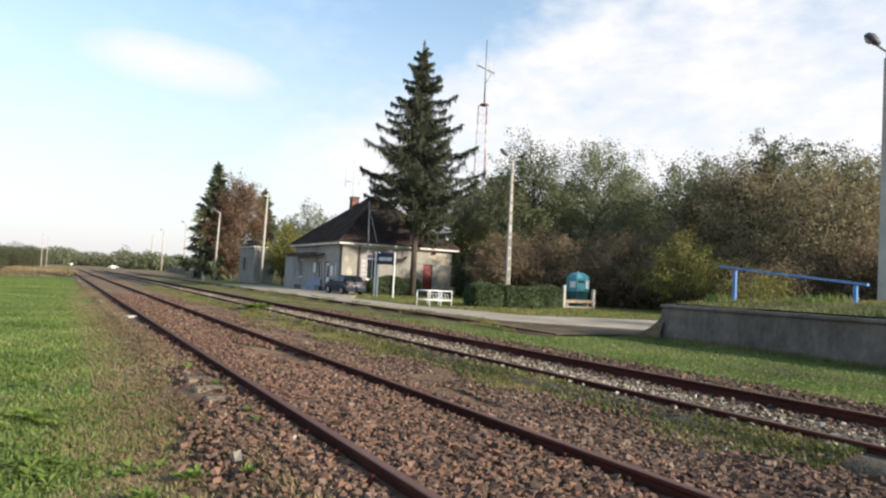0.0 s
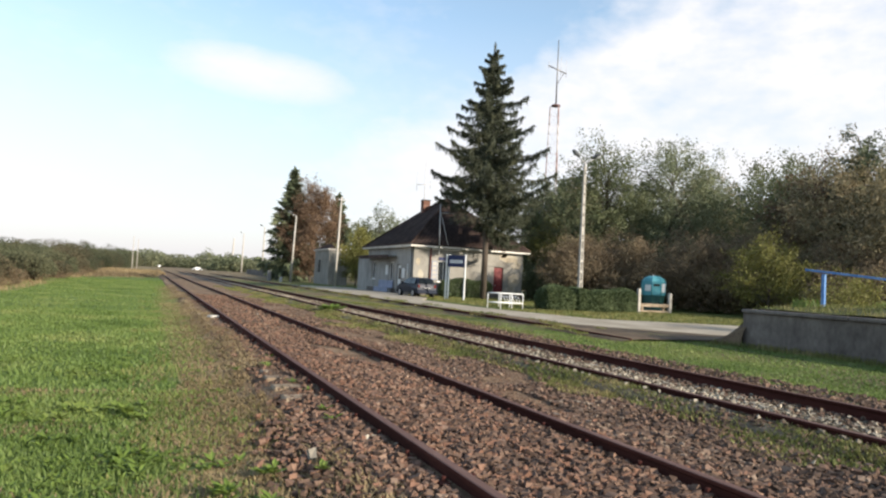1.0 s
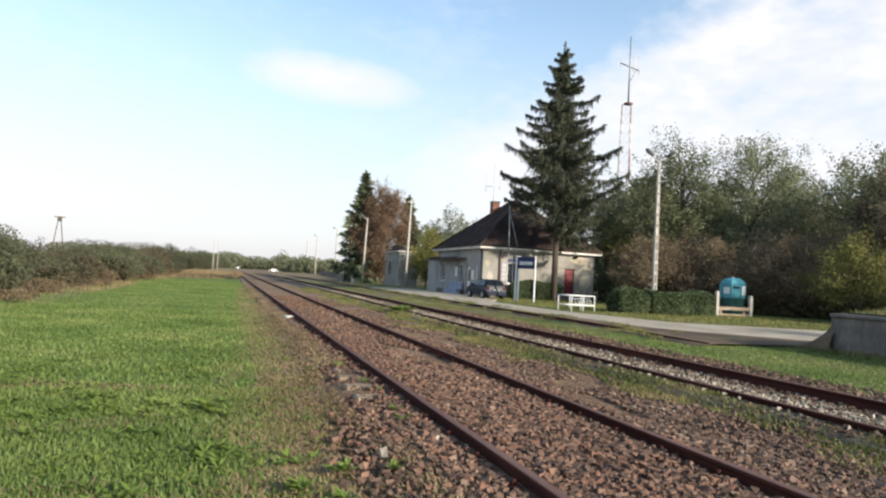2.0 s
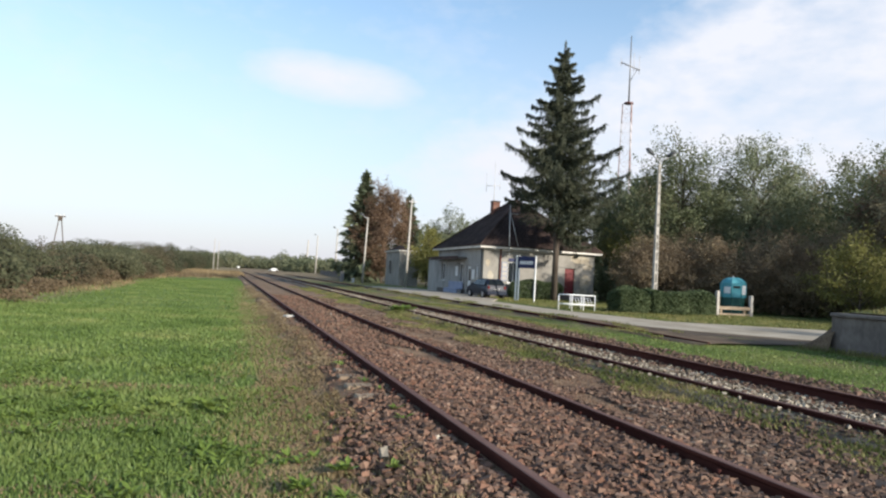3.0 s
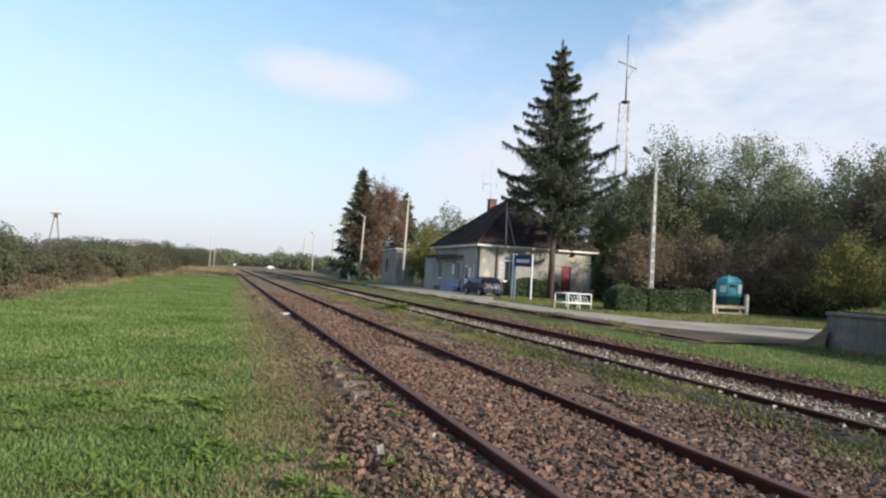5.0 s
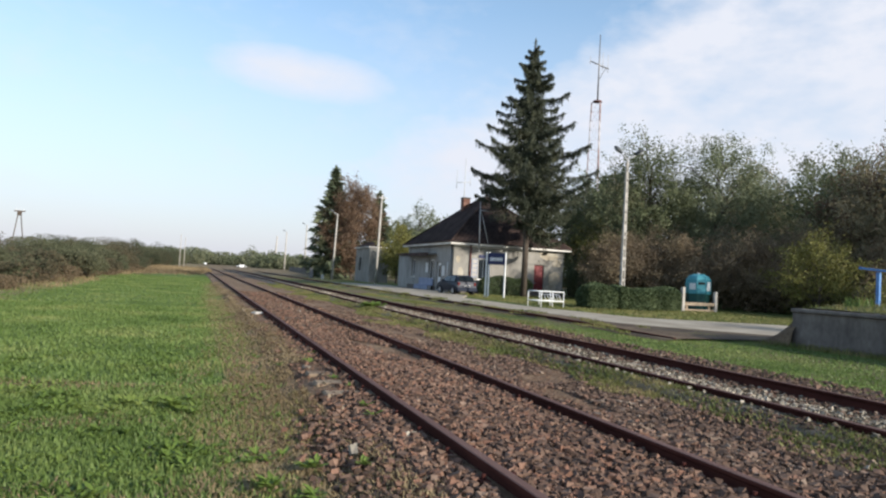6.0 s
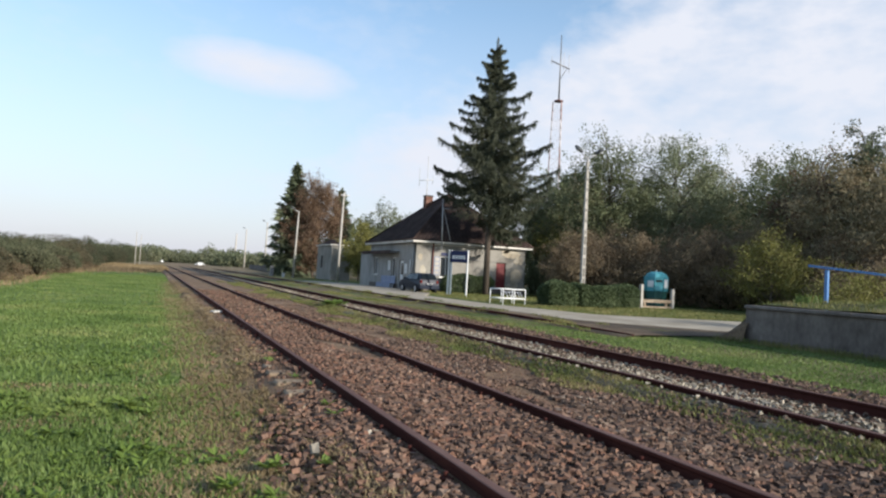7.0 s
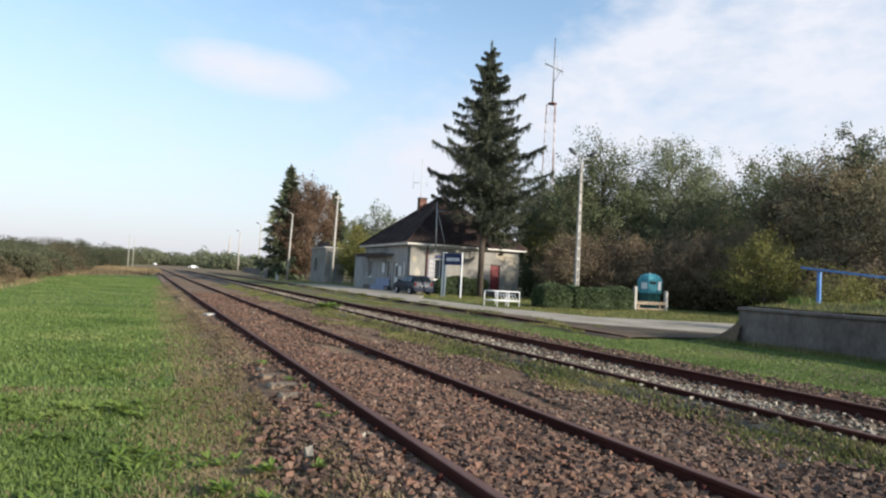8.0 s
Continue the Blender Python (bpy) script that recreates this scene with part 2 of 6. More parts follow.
M = {
    "ground": ground_mat(),
    "bed": surface("ballast_bed", [(0.088, 0.054, 0.033), (0.187, 0.12, 0.071), (0.286, 0.195, 0.116)], 1.2, 34, 0.95, 0.9, dist=0.05),
    "bed_pale": surface("pale_ballast_bed", [(0.049, 0.04, 0.028), (0.117, 0.1, 0.078), (0.205, 0.182, 0.147)], 2.0, 30, 0.95, 0.9, dist=0.05),
    "stone": stones_mat("brown_ballast_stone", [(0.078, 0.050, 0.037), (0.140, 0.090, 0.066), (0.208, 0.136, 0.099), (0.238, 0.125, 0.084), (0.34, 0.245, 0.18)]),
    "stone_grey": stones_mat("dark_grey_brown_stone", [(0.068, 0.045, 0.034), (0.117, 0.079, 0.058), (0.172, 0.118, 0.088), (0.195, 0.117, 0.084), (0.34, 0.275, 0.21)]),
    "stone_pale": stones_mat("pale_limestone", [(0.085, 0.07, 0.049), (0.17, 0.143, 0.105), (0.398, 0.355, 0.282), (0.628, 0.544, 0.422)]),
    "rust": surface("rusty_rail_steel", [(0.04, 0.014, 0.011), (0.069, 0.024, 0.019), (0.106, 0.038, 0.027)], 3, 60, 0.92, 0.3, 0.0, stretch=(1, 0.15, 1), dist=0.004, spec=0.08),
    "railhead": surface("worn_rail_head", [(0.070, 0.036, 0.029), (0.112, 0.062, 0.051), (0.155, 0.095, 0.08)], 2, 50, 0.8, 0.1, 0.0, stretch=(1, 0.1, 1), dist=0.003, spec=0.15),
    "sleeper": surface("old_concrete_sleeper", [(0.16, 0.112, 0.072), (0.25, 0.188, 0.125), (0.35, 0.275, 0.19)], 3, 40, 0.9, 0.5, vary=0.3),
    "timber": surface("grey_sleeper_timber", [(0.05, 0.038, 0.03), (0.10, 0.078, 0.06), (0.16, 0.13, 0.10)], 3, 40, 0.9, 0.5, vary=0.3, stretch=(0.2, 2, 1)),
    "path": surface("worn_pale_concrete", [(0.228, 0.194, 0.139), (0.343, 0.296, 0.227), (0.438, 0.385, 0.302)], 0.7, 14, 0.9, 0.3),
    "dirt": surface("dark_dirt", [(0.065, 0.044, 0.028), (0.126, 0.086, 0.054), (0.20, 0.145, 0.085)], 1.0, 16, 0.95, 0.8, dist=0.04),
    "bank": surface("weedy_bank_soil", [(0.06, 0.055, 0.028), (0.10, 0.105, 0.042), (0.17, 0.155, 0.075)], 1.2, 18, 0.95, 0.8, dist=0.04),
    "concrete": surface("stained_concrete_wall", [(0.078, 0.066, 0.058), (0.150, 0.130, 0.114), (0.235, 0.206, 0.180)], 0.9, 9, 0.9, 0.35, stretch=(1, 1, 0.6)),
    "concrete_cap": surface("dark_weathered_coping", [(0.053, 0.046, 0.041), (0.105, 0.094, 0.083), (0.165, 0.15, 0.135)], 1.5, 14, 0.9, 0.4),
    "post": surface("pale_concrete_post", [(0.276, 0.259, 0.224), (0.397, 0.372, 0.329), (0.484, 0.458, 0.415)], 1.5, 22, 0.85, 0.25),
    "plaster": surface("grey_cream_render", [(0.165, 0.152, 0.130), (0.255, 0.242, 0.213), (0.325, 0.31, 0.28)], 0.8, 11, 0.9, 0.25, stretch=(1, 1, 0.7)),
    # greyer render for the track side, its shade level tuned into the colour
    "plaster_grey": surface("shade_side_grey_render", [(0.205, 0.198, 0.182), (0.30, 0.29, 0.268), (0.39, 0.375, 0.345)], 0.8, 11, 0.9, 0.25, stretch=(1, 1, 0.6)),
    "plaster_pale": surface("fallen_render_patch", [(0.28, 0.235, 0.165), (0.375, 0.335, 0.262), (0.45, 0.42, 0.36)], 1.5, 14, 0.95, 0.4),
    "roof": surface("brown_roof_felt_tile", [(0.034, 0.024, 0.021), (0.056, 0.039, 0.034), (0.098, 0.068, 0.058)], 1.1, 18, 0.95, 0.4, vary=0.25, spec=0.1),
    "fascia": surface("pale_eaves_board", [(0.511, 0.484, 0.43), (0.699, 0.672, 0.618), (0.833, 0.806, 0.753)], 1.5, 20, 0.7, 0.1),
    "gutter": surface("dull_zinc_gutter", [(0.108, 0.108, 0.108), (0.18, 0.18, 0.18), (0.24, 0.24, 0.24)], 2, 20, 0.5, 0.1, 0.5),
    "brick": surface("red_chimney_brick", [(0.124, 0.056, 0.04), (0.186, 0.09, 0.064), (0.236, 0.135, 0.104)], 3, 20, 0.9, 0.4, vary=0.4),
    "red": surface("red_painted_door", [(0.11, 0.017, 0.02), (0.16, 0.026, 0.028), (0.20, 0.042, 0.042)], 2, 20, 0.55, 0.1),
    "rustbrown": surface("brown_downpipe", [(0.08, 0.03, 0.024), (0.13, 0.05, 0.04), (0.18, 0.08, 0.06)], 2, 20, 0.6, 0.1),
    "white": surface("white_paint", [(0.62, 0.62, 0.60), (0.76, 0.76, 0.74), (0.82, 0.82, 0.80)], 2, 25, 0.5, 0.06),
    "blue": surface("blue_painted_steel", [(0.07, 0.18, 0.42), (0.11, 0.25, 0.52), (0.22, 0.38, 0.62)], 2, 22, 0.45, 0.1),
    "signblue": surface("navy_sign_enamel", [(0.007, 0.013, 0.055), (0.012, 0.021, 0.08), (0.018, 0.03, 0.1)], 2, 20, 0.35, 0.02),
    "paleblue": surface("faded_blue_panel", [(0.17, 0.20, 0.29), (0.225, 0.26, 0.36), (0.29, 0.32, 0.42)], 2, 20, 0.6, 0.1),
    "glass": glass_mat("window_glass"),
    "carglass": glass_mat("tinted_car_glass", (0.010, 0.013, 0.014), 0.2, 0.25),
    "carpaint": surface("dark_blue_car_paint", [(0.008, 0.012, 0.024), (0.011, 0.017, 0.032), (0.016, 0.023, 0.040)], 1, 8, 0.4, 0.0, 0.0, spec=0.15),
    "tyre": surface("black_rubber", [(0.012, 0.012, 0.012), (0.02, 0.02, 0.02), (0.03, 0.03, 0.03)], 3, 30, 0.85, 0.2),
    "alloy": surface("grey_wheel_trim", [(0.25, 0.25, 0.26), (0.36, 0.36, 0.37), (0.45, 0.45, 0.46)], 3, 30, 0.4, 0.05, 0.7),
    "taillamp": surface("red_lamp_lens", [(0.080, 0.007, 0.006), (0.11, 0.01, 0.009), (0.14, 0.02, 0.015)], 3, 20, 0.2, 0.0),
    "turquoise": surface("turquoise_container_shell", [(0.050, 0.225, 0.270), (0.075, 0.295, 0.340), (0.12, 0.345, 0.385)], 1.5, 16, 0.45, 0.05),
    "darkgreen": surface("dark_green_container_base", [(0.010, 0.050, 0.045), (0.018, 0.075, 0.065), (0.03, 0.10, 0.085)], 1.5, 16, 0.5, 0.05),
    "plank": surface("weathered_plank", [(0.16, 0.12, 0.08), (0.27, 0.21, 0.145), (0.37, 0.30, 0.22)], 3, 30, 0.85, 0.3, vary=0.3, stretch=(0.3, 2, 2)),
    "lamp_grey": surface("grey_lamp_housing", [(0.05, 0.053, 0.057), (0.085, 0.09, 0.094), (0.13, 0.135, 0.14)], 3, 20, 0.6, 0.05, 0.2),
    "lens": surface("clouded_lamp_cover", [(0.30, 0.32, 0.33), (0.42, 0.44, 0.45), (0.5, 0.52, 0.53)], 3, 20, 0.25, 0.0),
    "mastred": surface("red_mast_paint", [(0.26, 0.165, 0.155), (0.33, 0.225, 0.205), (0.38, 0.31, 0.285)], 3, 20, 0.6, 0.05),
    "mastwhite": surface("white_mast_paint", [(0.442, 0.4, 0.4), (0.544, 0.496, 0.496), (0.595, 0.552, 0.552)], 3, 20, 0.6, 0.05),
    "galv": surface("galvanised_tube", [(0.36, 0.36, 0.36), (0.48, 0.48, 0.48), (0.58, 0.58, 0.58)], 3, 20, 0.55, 0.05, 0.1),
    "bark": surface("rough_brown_bark", [(0.045, 0.035, 0.028), (0.09, 0.072, 0.056), (0.14, 0.115, 0.09)], 3, 22, 0.95, 0.8, stretch=(1, 1, 0.2)),
    "paper": surface("white_notice_paper", [(0.58, 0.58, 0.56), (0.70, 0.70, 0.68), (0.76, 0.76, 0.74)], 3, 20, 0.8, 0.0),
    "spruce": leafy("spruce_needles", [(0.036, 0.045, 0.030), (0.066, 0.076, 0.048), (0.112, 0.116, 0.066)], 0.65, 0.12),
    "pine": leafy("pine_needles", [(0.070, 0.092, 0.058), (0.115, 0.140, 0.082), (0.17, 0.185, 0.10)], 0.65, 0.2),
    "straw_brown": leafy("withered_weed_stalks", [(0.13, 0.095, 0.055), (0.19, 0.142, 0.085), (0.26, 0.20, 0.125)], 0.8, 0.45, 0.3),
    "scrub_brown": leafy("brownish_scrub_leaves", [(0.080, 0.072, 0.044), (0.125, 0.108, 0.064), (0.18, 0.15, 0.088)], 0.8, 0.5, 0.25),
    "scrub_dark": leafy("dark_scrub_leaves", [(0.062, 0.070, 0.042), (0.088, 0.098, 0.056), (0.118, 0.122, 0.068)], 0.8, 0.5, 0.25),
    "leaf_dark": leafy("dark_green_leaves", [(0.105, 0.122, 0.066), (0.150, 0.172, 0.086), (0.215, 0.21, 0.118)], 0.65, 0.4),
    "leaf_olive": leafy("olive_autumn_leaves", [(0.195, 0.176, 0.100), (0.262, 0.225, 0.130), (0.34, 0.268, 0.165)], 0.6, 0.4),
    "leaf_willow": leafy("grey_green_willow_leaves", [(0.125, 0.146, 0.086), (0.185, 0.208, 0.118), (0.26, 0.272, 0.160)], 0.65, 0.35),
    "leaf_brown": leafy("russet_brown_leaves", [(0.125, 0.083, 0.055), (0.180, 0.118, 0.076), (0.24, 0.155, 0.095)], 0.7, 0.3),
    "leaf_yellow": leafy("yellow_green_leaves", [(0.106, 0.109, 0.032), (0.198, 0.19, 0.052), (0.297, 0.268, 0.093)], 0.55, 0.35),
    "thicket": leafy("brown_grey_thicket_twigs", [(0.145, 0.106, 0.070), (0.225, 0.172, 0.110), (0.31, 0.25, 0.15)], 0.8, 0.45),
    "scrub": leafy("dull_scrub_leaves", [(0.085, 0.092, 0.052), (0.120, 0.128, 0.070), (0.160, 0.156, 0.088)], 0.8, 0.5, 0.3),
    "hedge": leafy("clipped_hedge_leaves", [(0.048, 0.070, 0.030), (0.085, 0.115, 0.052), (0.135, 0.165, 0.078)], 0.7, 0.2, 1.2),
    # pale, dull greens: distance haze is put into the leaf colour
    "far_leaf": leafy("hazed_far_leaves", [(0.115, 0.135, 0.080), (0.165, 0.182, 0.105), (0.235, 0.225, 0.14)], 0.8, 0.4, 0.08),
    "meadow": leafy("meadow_grass_blades", [(0.078, 0.120, 0.030), (0.132, 0.196, 0.050), (0.182, 0.240, 0.070), (0.27, 0.285, 0.10)], 0.5, 0.35, 0.5),
    "weed": leafy("fresh_weed_leaves", [(0.096, 0.148, 0.031), (0.161, 0.231, 0.049), (0.257, 0.304, 0.081)], 0.45, 0.35, 1.0),
    "verge": leafy("verge_grass_blades", [(0.080, 0.098, 0.028), (0.132, 0.154, 0.044), (0.215, 0.20, 0.072), (0.34, 0.265, 0.135)], 0.6, 0.3, 0.8),
    "straw": leafy("dry_straw_grass", [(0.165, 0.116, 0.060), (0.265, 0.198, 0.105), (0.39, 0.305, 0.17)], 0.7, 0.25, 0.3),
}

# ---- building blocks ----
def thing(name, label, category, group="", kind="", at=None):
    ob = tagged(new(name), label, category, group, kind)
    if at is not None:
        ob.matrix_basis = at
    return ob


def part(name, bm, material, parent=None, label="", smooth=False):
    me = bpy.data.meshes.new(name)
    bm.to_mesh(me)
    bm.free()
    for m in material if isinstance(material, (list, tuple)) else [material]:
        me.materials.append(M[m])
    if smooth:
        me.shade_smooth()
    ob = new(name, me)
    if parent is not None:
        ob.parent = parent
    return tagged(ob, label)


def soup(name, verts, faces, material, parent=None, label=""):
    """One mesh from arrays of corners and faces."""
    me = bpy.data.meshes.new(name)
    nv, nf, k = len(verts), len(faces), faces.shape[1]
    me.vertices.add(nv)
    me.vertices.foreach_set("co", np.ascontiguousarray(verts, dtype=np.float32).ravel())
    me.loops.add(nf * k)
    me.loops.foreach_set("vertex_index", np.ascontiguousarray(faces, dtype=np.int32).ravel())
    me.polygons.add(nf)
    me.polygons.foreach_set("loop_start", np.arange(0, nf * k, k, dtype=np.int32))
    me.update(calc_edges=True)
    me.validate()
    me.shade_flat()
    for m in material if isinstance(material, (list, tuple)) else [material]:
        me.materials.append(M[m])
    ob = new(name, me)
    if parent is not None:
        ob.parent = parent
    return tagged(ob, label)


def box(bm, lo, hi, bevel=0.0, m=None):
    r = bmesh.ops.create_cube(bm, size=1)
    vs = r["verts"]
    c, s = [(a + b) / 2 for a, b in zip(lo, hi)], [abs(b - a) for a, b in zip(lo, hi)]
    for v in vs:
        v.co = Vector((c[0] + v.co.x * s[0], c[1] + v.co.y * s[1], c[2] + v.co.z * s[2]))
        if m is not None:
            v.co = m @ v.co
    if bevel:
        es = list({e for v in vs for e in v.link_edges})
        bmesh.ops.bevel(bm, geom=es, offset=bevel, segments=1, affect="EDGES")
    return bm


def boxed(lo, hi, bevel=0.0, m=None):
    return box(bmesh.new(), lo, hi, bevel, m)


def tube(bm, p0, p1, r0, r1=None, n=8):
    p0, p1 = Vector(p0), Vector(p1)
    r1 = r0 if r1 is None else r1
    q = (p1 - p0).to_track_quat("Z", "Y").to_matrix()
    rings = [[bm.verts.new(p + q @ Vector((math.cos(2 * math.pi * i / n) * r, math.sin(2 * math.pi * i / n) * r, 0))) for i in range(n)] for p, r in ((p0, r0), (p1, r1))]
    for i in range(n):
        f = bm.faces.new((rings[0][i], rings[0][(i + 1) % n], rings[1][(i + 1) % n], rings[1][i]))
        f.smooth = True
    bm.faces.new(rings[0][::-1])
    bm.faces.new(rings[1])
    return bm


def tubed(p0, p1, r0, r1=None, n=8):
    return tube(bmesh.new(), p0, p1, r0, r1, n)


def prism(outline, axis, a, b):
    """An outline of (u, v) pairs drawn out along an axis from a to b."""
    bm = bmesh.new()
    put = {"x": lambda u, v, w: (w, u, v), "y": lambda u, v, w: (u, w, v), "z": lambda u, v, w: (u, v, w)}[axis]
    ends = [[bm.verts.new(put(u, v, w)) for u, v in outline] for w in (a, b)]
    k = len(outline)
    for i in range(k):
        bm.faces.new((ends[0][i], ends[0][(i + 1) % k], ends[1][(i + 1) % k], ends[1][i]))
    bm.faces.new(ends[0][::-1])
    bm.faces.new(ends[1])
    bmesh.ops.recalc_face_normals(bm, faces=bm.faces)
    return bm


def height_at(x, y):
    """The lie of the land: meadow a little lower than the ballast, yard a little higher, the loading bank's end slope."""
    h = -0.05 + 0.03 * noise.noise(Vector((x * 0.4, y * 0.4, 0)))
    if x > 0.6:
        h += 0.05 * min(1, (x - 0.6) / 0.8)
    if x > 9.5:
        h += 0.06 * min(1, (x - 9.5) / 3)
    if x < -5:
        h += 0.25 * min(1, (-5 - x) / 6)
    if y > 110:
        h += min(1, (y - 110) / 60) * 0.25
    return h


# ---- ground ----
def ground():
    xs = np.unique(np.concatenate([np.linspace(-900, -40, 16), np.linspace(-40, -8, 20), np.linspace(-8, 18, 66), np.linspace(18, 60, 22), np.linspace(60, 1200, 14)]))
    ys = np.unique(np.concatenate([np.linspace(-300, -10, 8), np.linspace(-10, 20, 60), np.linspace(20, 80, 50), np.linspace(80, 200, 20), np.linspace(200, 2500, 16)]))
    v = np.array([(x, y, height_at(x, y)) for y in ys for x in xs])
    nx = len(xs)
    i, j = np.meshgrid(np.arange(nx - 1), np.arange(len(ys) - 1))
    a = (j * nx + i).ravel()
    f = np.stack([a, a + 1, a + nx + 1, a + nx], 1)
    ob = soup("ground", v, f, "ground")
    for p in ob.data.polygons:
        p.use_smooth = True
    tagged(ob, "flat ground of green meadow, dry soil and turf strips", "ground", kind="structure")


ground()

TRACK_A, TRACK_B, GAUGE = 2.59, 6.575, 1.507
RAIL_TOP = 0.20


def crown(x):
    """The ballast of the main track heaped up against its rails."""
    return 0.058 * np.clip((1.62 - np.abs(x - TRACK_A)) / 0.55, 0, 1)


def bed(name, x0, x1, y0, y1, z, material, label, bank=0.0):
    """A low uneven ballast bed with ragged sloping edges."""
    ys = np.concatenate([np.arange(y0, -6, 3.0), np.arange(-6, 40, 0.5), np.arange(40, y1, 3.0)])
    prof = np.linspace(0, 1, 19)
    vs = []
    for y in ys:
        e0, e1 = 0.22 * noise.noise(Vector((0, y * 0.5, 3))), 0.22 * noise.noise(Vector((5, y * 0.5, 7)))
        for u in prof:
            x = (x0 + e0) * (1 - u) + (x1 + e1) * u
            edge = min(u, 1 - u)
            top = z + bank * min(1, max(0, (6.95 - x) / 0.9)) + (0.0 if bank else float(crown(x))) + 0.018 * noise.noise(Vector((x * 2, y * 2, 1)))
            vs.append((x, y, (-0.02 if bank and u == 0 else -0.16) if edge == 0 else (top - 0.03 if edge < 0.06 else top)))
    k = len(prof)
    i, j = np.meshgrid(np.arange(k - 1), np.arange(len(ys) - 1))
    a = (j * k + i).ravel()
    ob = soup(name, np.array(vs), np.stack([a, a + 1, a + k + 1, a + k], 1), material)
    ob.data.shade_smooth()
    return tagged(ob, label, "ballast", kind="structure")


bed("ballast", 1.05, 5.6, -60, 420, 0.042, "bed", "brown stone ballast bed under the rusty main track")
bed("ballast", 5.28, 8.1, -60, 420, 0.055, "bed_pale", "pale limestone ballast bed of the second track", 0.075)


def rail_mesh(y0, y1, z_top):
    """A flat-bottomed rail: foot, web and head."""
    half = [(0.0625, 0.0), (0.0625, 0.012), (0.012, 0.030), (0.009, 0.105), (0.034, 0.120), (0.036, 0.145), (0.028, 0.149)]
    out = half + [(-u, v) for u, v in half[::-1]]
    bm = prism([(u, v + z_top - 0.149) for u, v in out], "y", y0, y1)
    for f in bm.faces:
        if f.normal.z > 0.5 and f.calc_center_median().z > z_top - 0.012:
            f.material_index = 1
    return bm


def track(x, sleepers_to, label, sleeper_z, material):
    t = thing("railway_track", label, "railway track", kind="structure")
    for side in (-GAUGE / 2, GAUGE / 2):
        ya = -60.0
        for yb in (12.4, 42.4, 72.4, 420.0):
            ob = part("rail", rail_mesh(ya, yb - 0.008, RAIL_TOP), ["rust", "railhead"], t)
            ob.location.x = x + side
            ya = yb
        for yj in (12.4, 42.4):
            for o in (-0.022, 0.022):
                pl = part("fishplate", boxed((-0.012, yj - 0.3, 0.085), (0.012, yj + 0.3, 0.165), 0.004), "rust", t)
                pl.location.x = x + side + o
    bm = bmesh.new()
    half = 1.22 if material == "sleeper" else 0.98
    box(bm, (-half, -0.125, -0.15), (half, 0.125, 0.0), 0.02)
    me = part("sleeper", bm, material, t)
    me.location = (x, -12.4, sleeper_z - 0.02)
    y = -11.8
    rnd = random.Random(int(x * 10))
    while y < sleepers_to:
        s = me.copy()
        scene.collection.objects.link(s)
        s.location = (x + rnd.uniform(-0.05, 0.05), y + rnd.uniform(-0.03, 0.03), sleeper_z - (rnd.uniform(0, 0.01) if 5.6 < y < 8.6 else rnd.uniform(0.02, 0.05)))
        s.rotation_euler = (0, rnd.uniform(-0.008, 0.008), rnd.uniform(-0.015, 0.015))
        y += 0.62
    bm = bmesh.new()
    for dx in (-0.1, 0.1):
        tube(bm, (dx, 0.06, 0), (dx, 0.06, 0.05), 0.016, n=6)
        box(bm, (dx - 0.035, 0.02, 0), (dx + 0.035, 0.10, 0.018), 0.004)
    clip = part("rail_clip", bm, "rust", t)
    clip.location = (x - GAUGE / 2, 0.6, sleeper_z + 0.006)
    for side in (-GAUGE / 2, GAUGE / 2):
        y = 1.2
        while y < 26:
            c = clip.copy()
            scene.collection.objects.link(c)
            c.location = (x + side, y, sleeper_z + 0.006)
            y += 0.62
    return t


track(TRACK_A, 60, "rusty main railway track with brown steel rails on old sleepers", 0.108, "sleeper")
track(TRACK_B, 40, "rusty second railway track on pale limestone ballast", 0.046, "timber")

# ---- station path, kerb and dirt strip ----
def path_edge(y):
    return 12.15 + 0.09 * max(0, 28 - y) + 0.12 * max(0, 20 - y) ** 2


def path_far(y):
    return 14.75 + 0.26 * max(0, 28 - y) + 2.6 * max(0, 21.8 - y) + (min(2.7, (y - 36) * 0.5) if y > 36 else 0)


def path_slab():
    ys = np.concatenate([np.arange(14.0, 30, 0.5), np.arange(30, 63, 1.5)])
    vs, fs = [], []
    for y in ys:
        e0, e1 = 0.22 * noise.noise(Vector((1, y * 0.35, 0))), 0.25 * noise.noise(Vector((9, y * 0.3, 0)))
        x0 = path_edge(y) + e0
        x1 = path_far(y) + e1
        for x, z in ((x0 - 0.1, -0.1), (x0, 0.115), ((x0 + x1) / 2, 0.14), (x1, 0.11), (x1 + 0.1, -0.1)):
            vs.append((x, y, z))
    k = 5
    i, j = np.meshgrid(np.arange(k - 1), np.arange(len(ys) - 1))
    a = (j * k + i).ravel()
    tagged(soup("pavement", np.array(vs), np.stack([a, a + 1, a + k + 1, a + k], 1), "path"), "worn pale concrete platform path beside the tracks", "path", kind="structure")


path_slab()


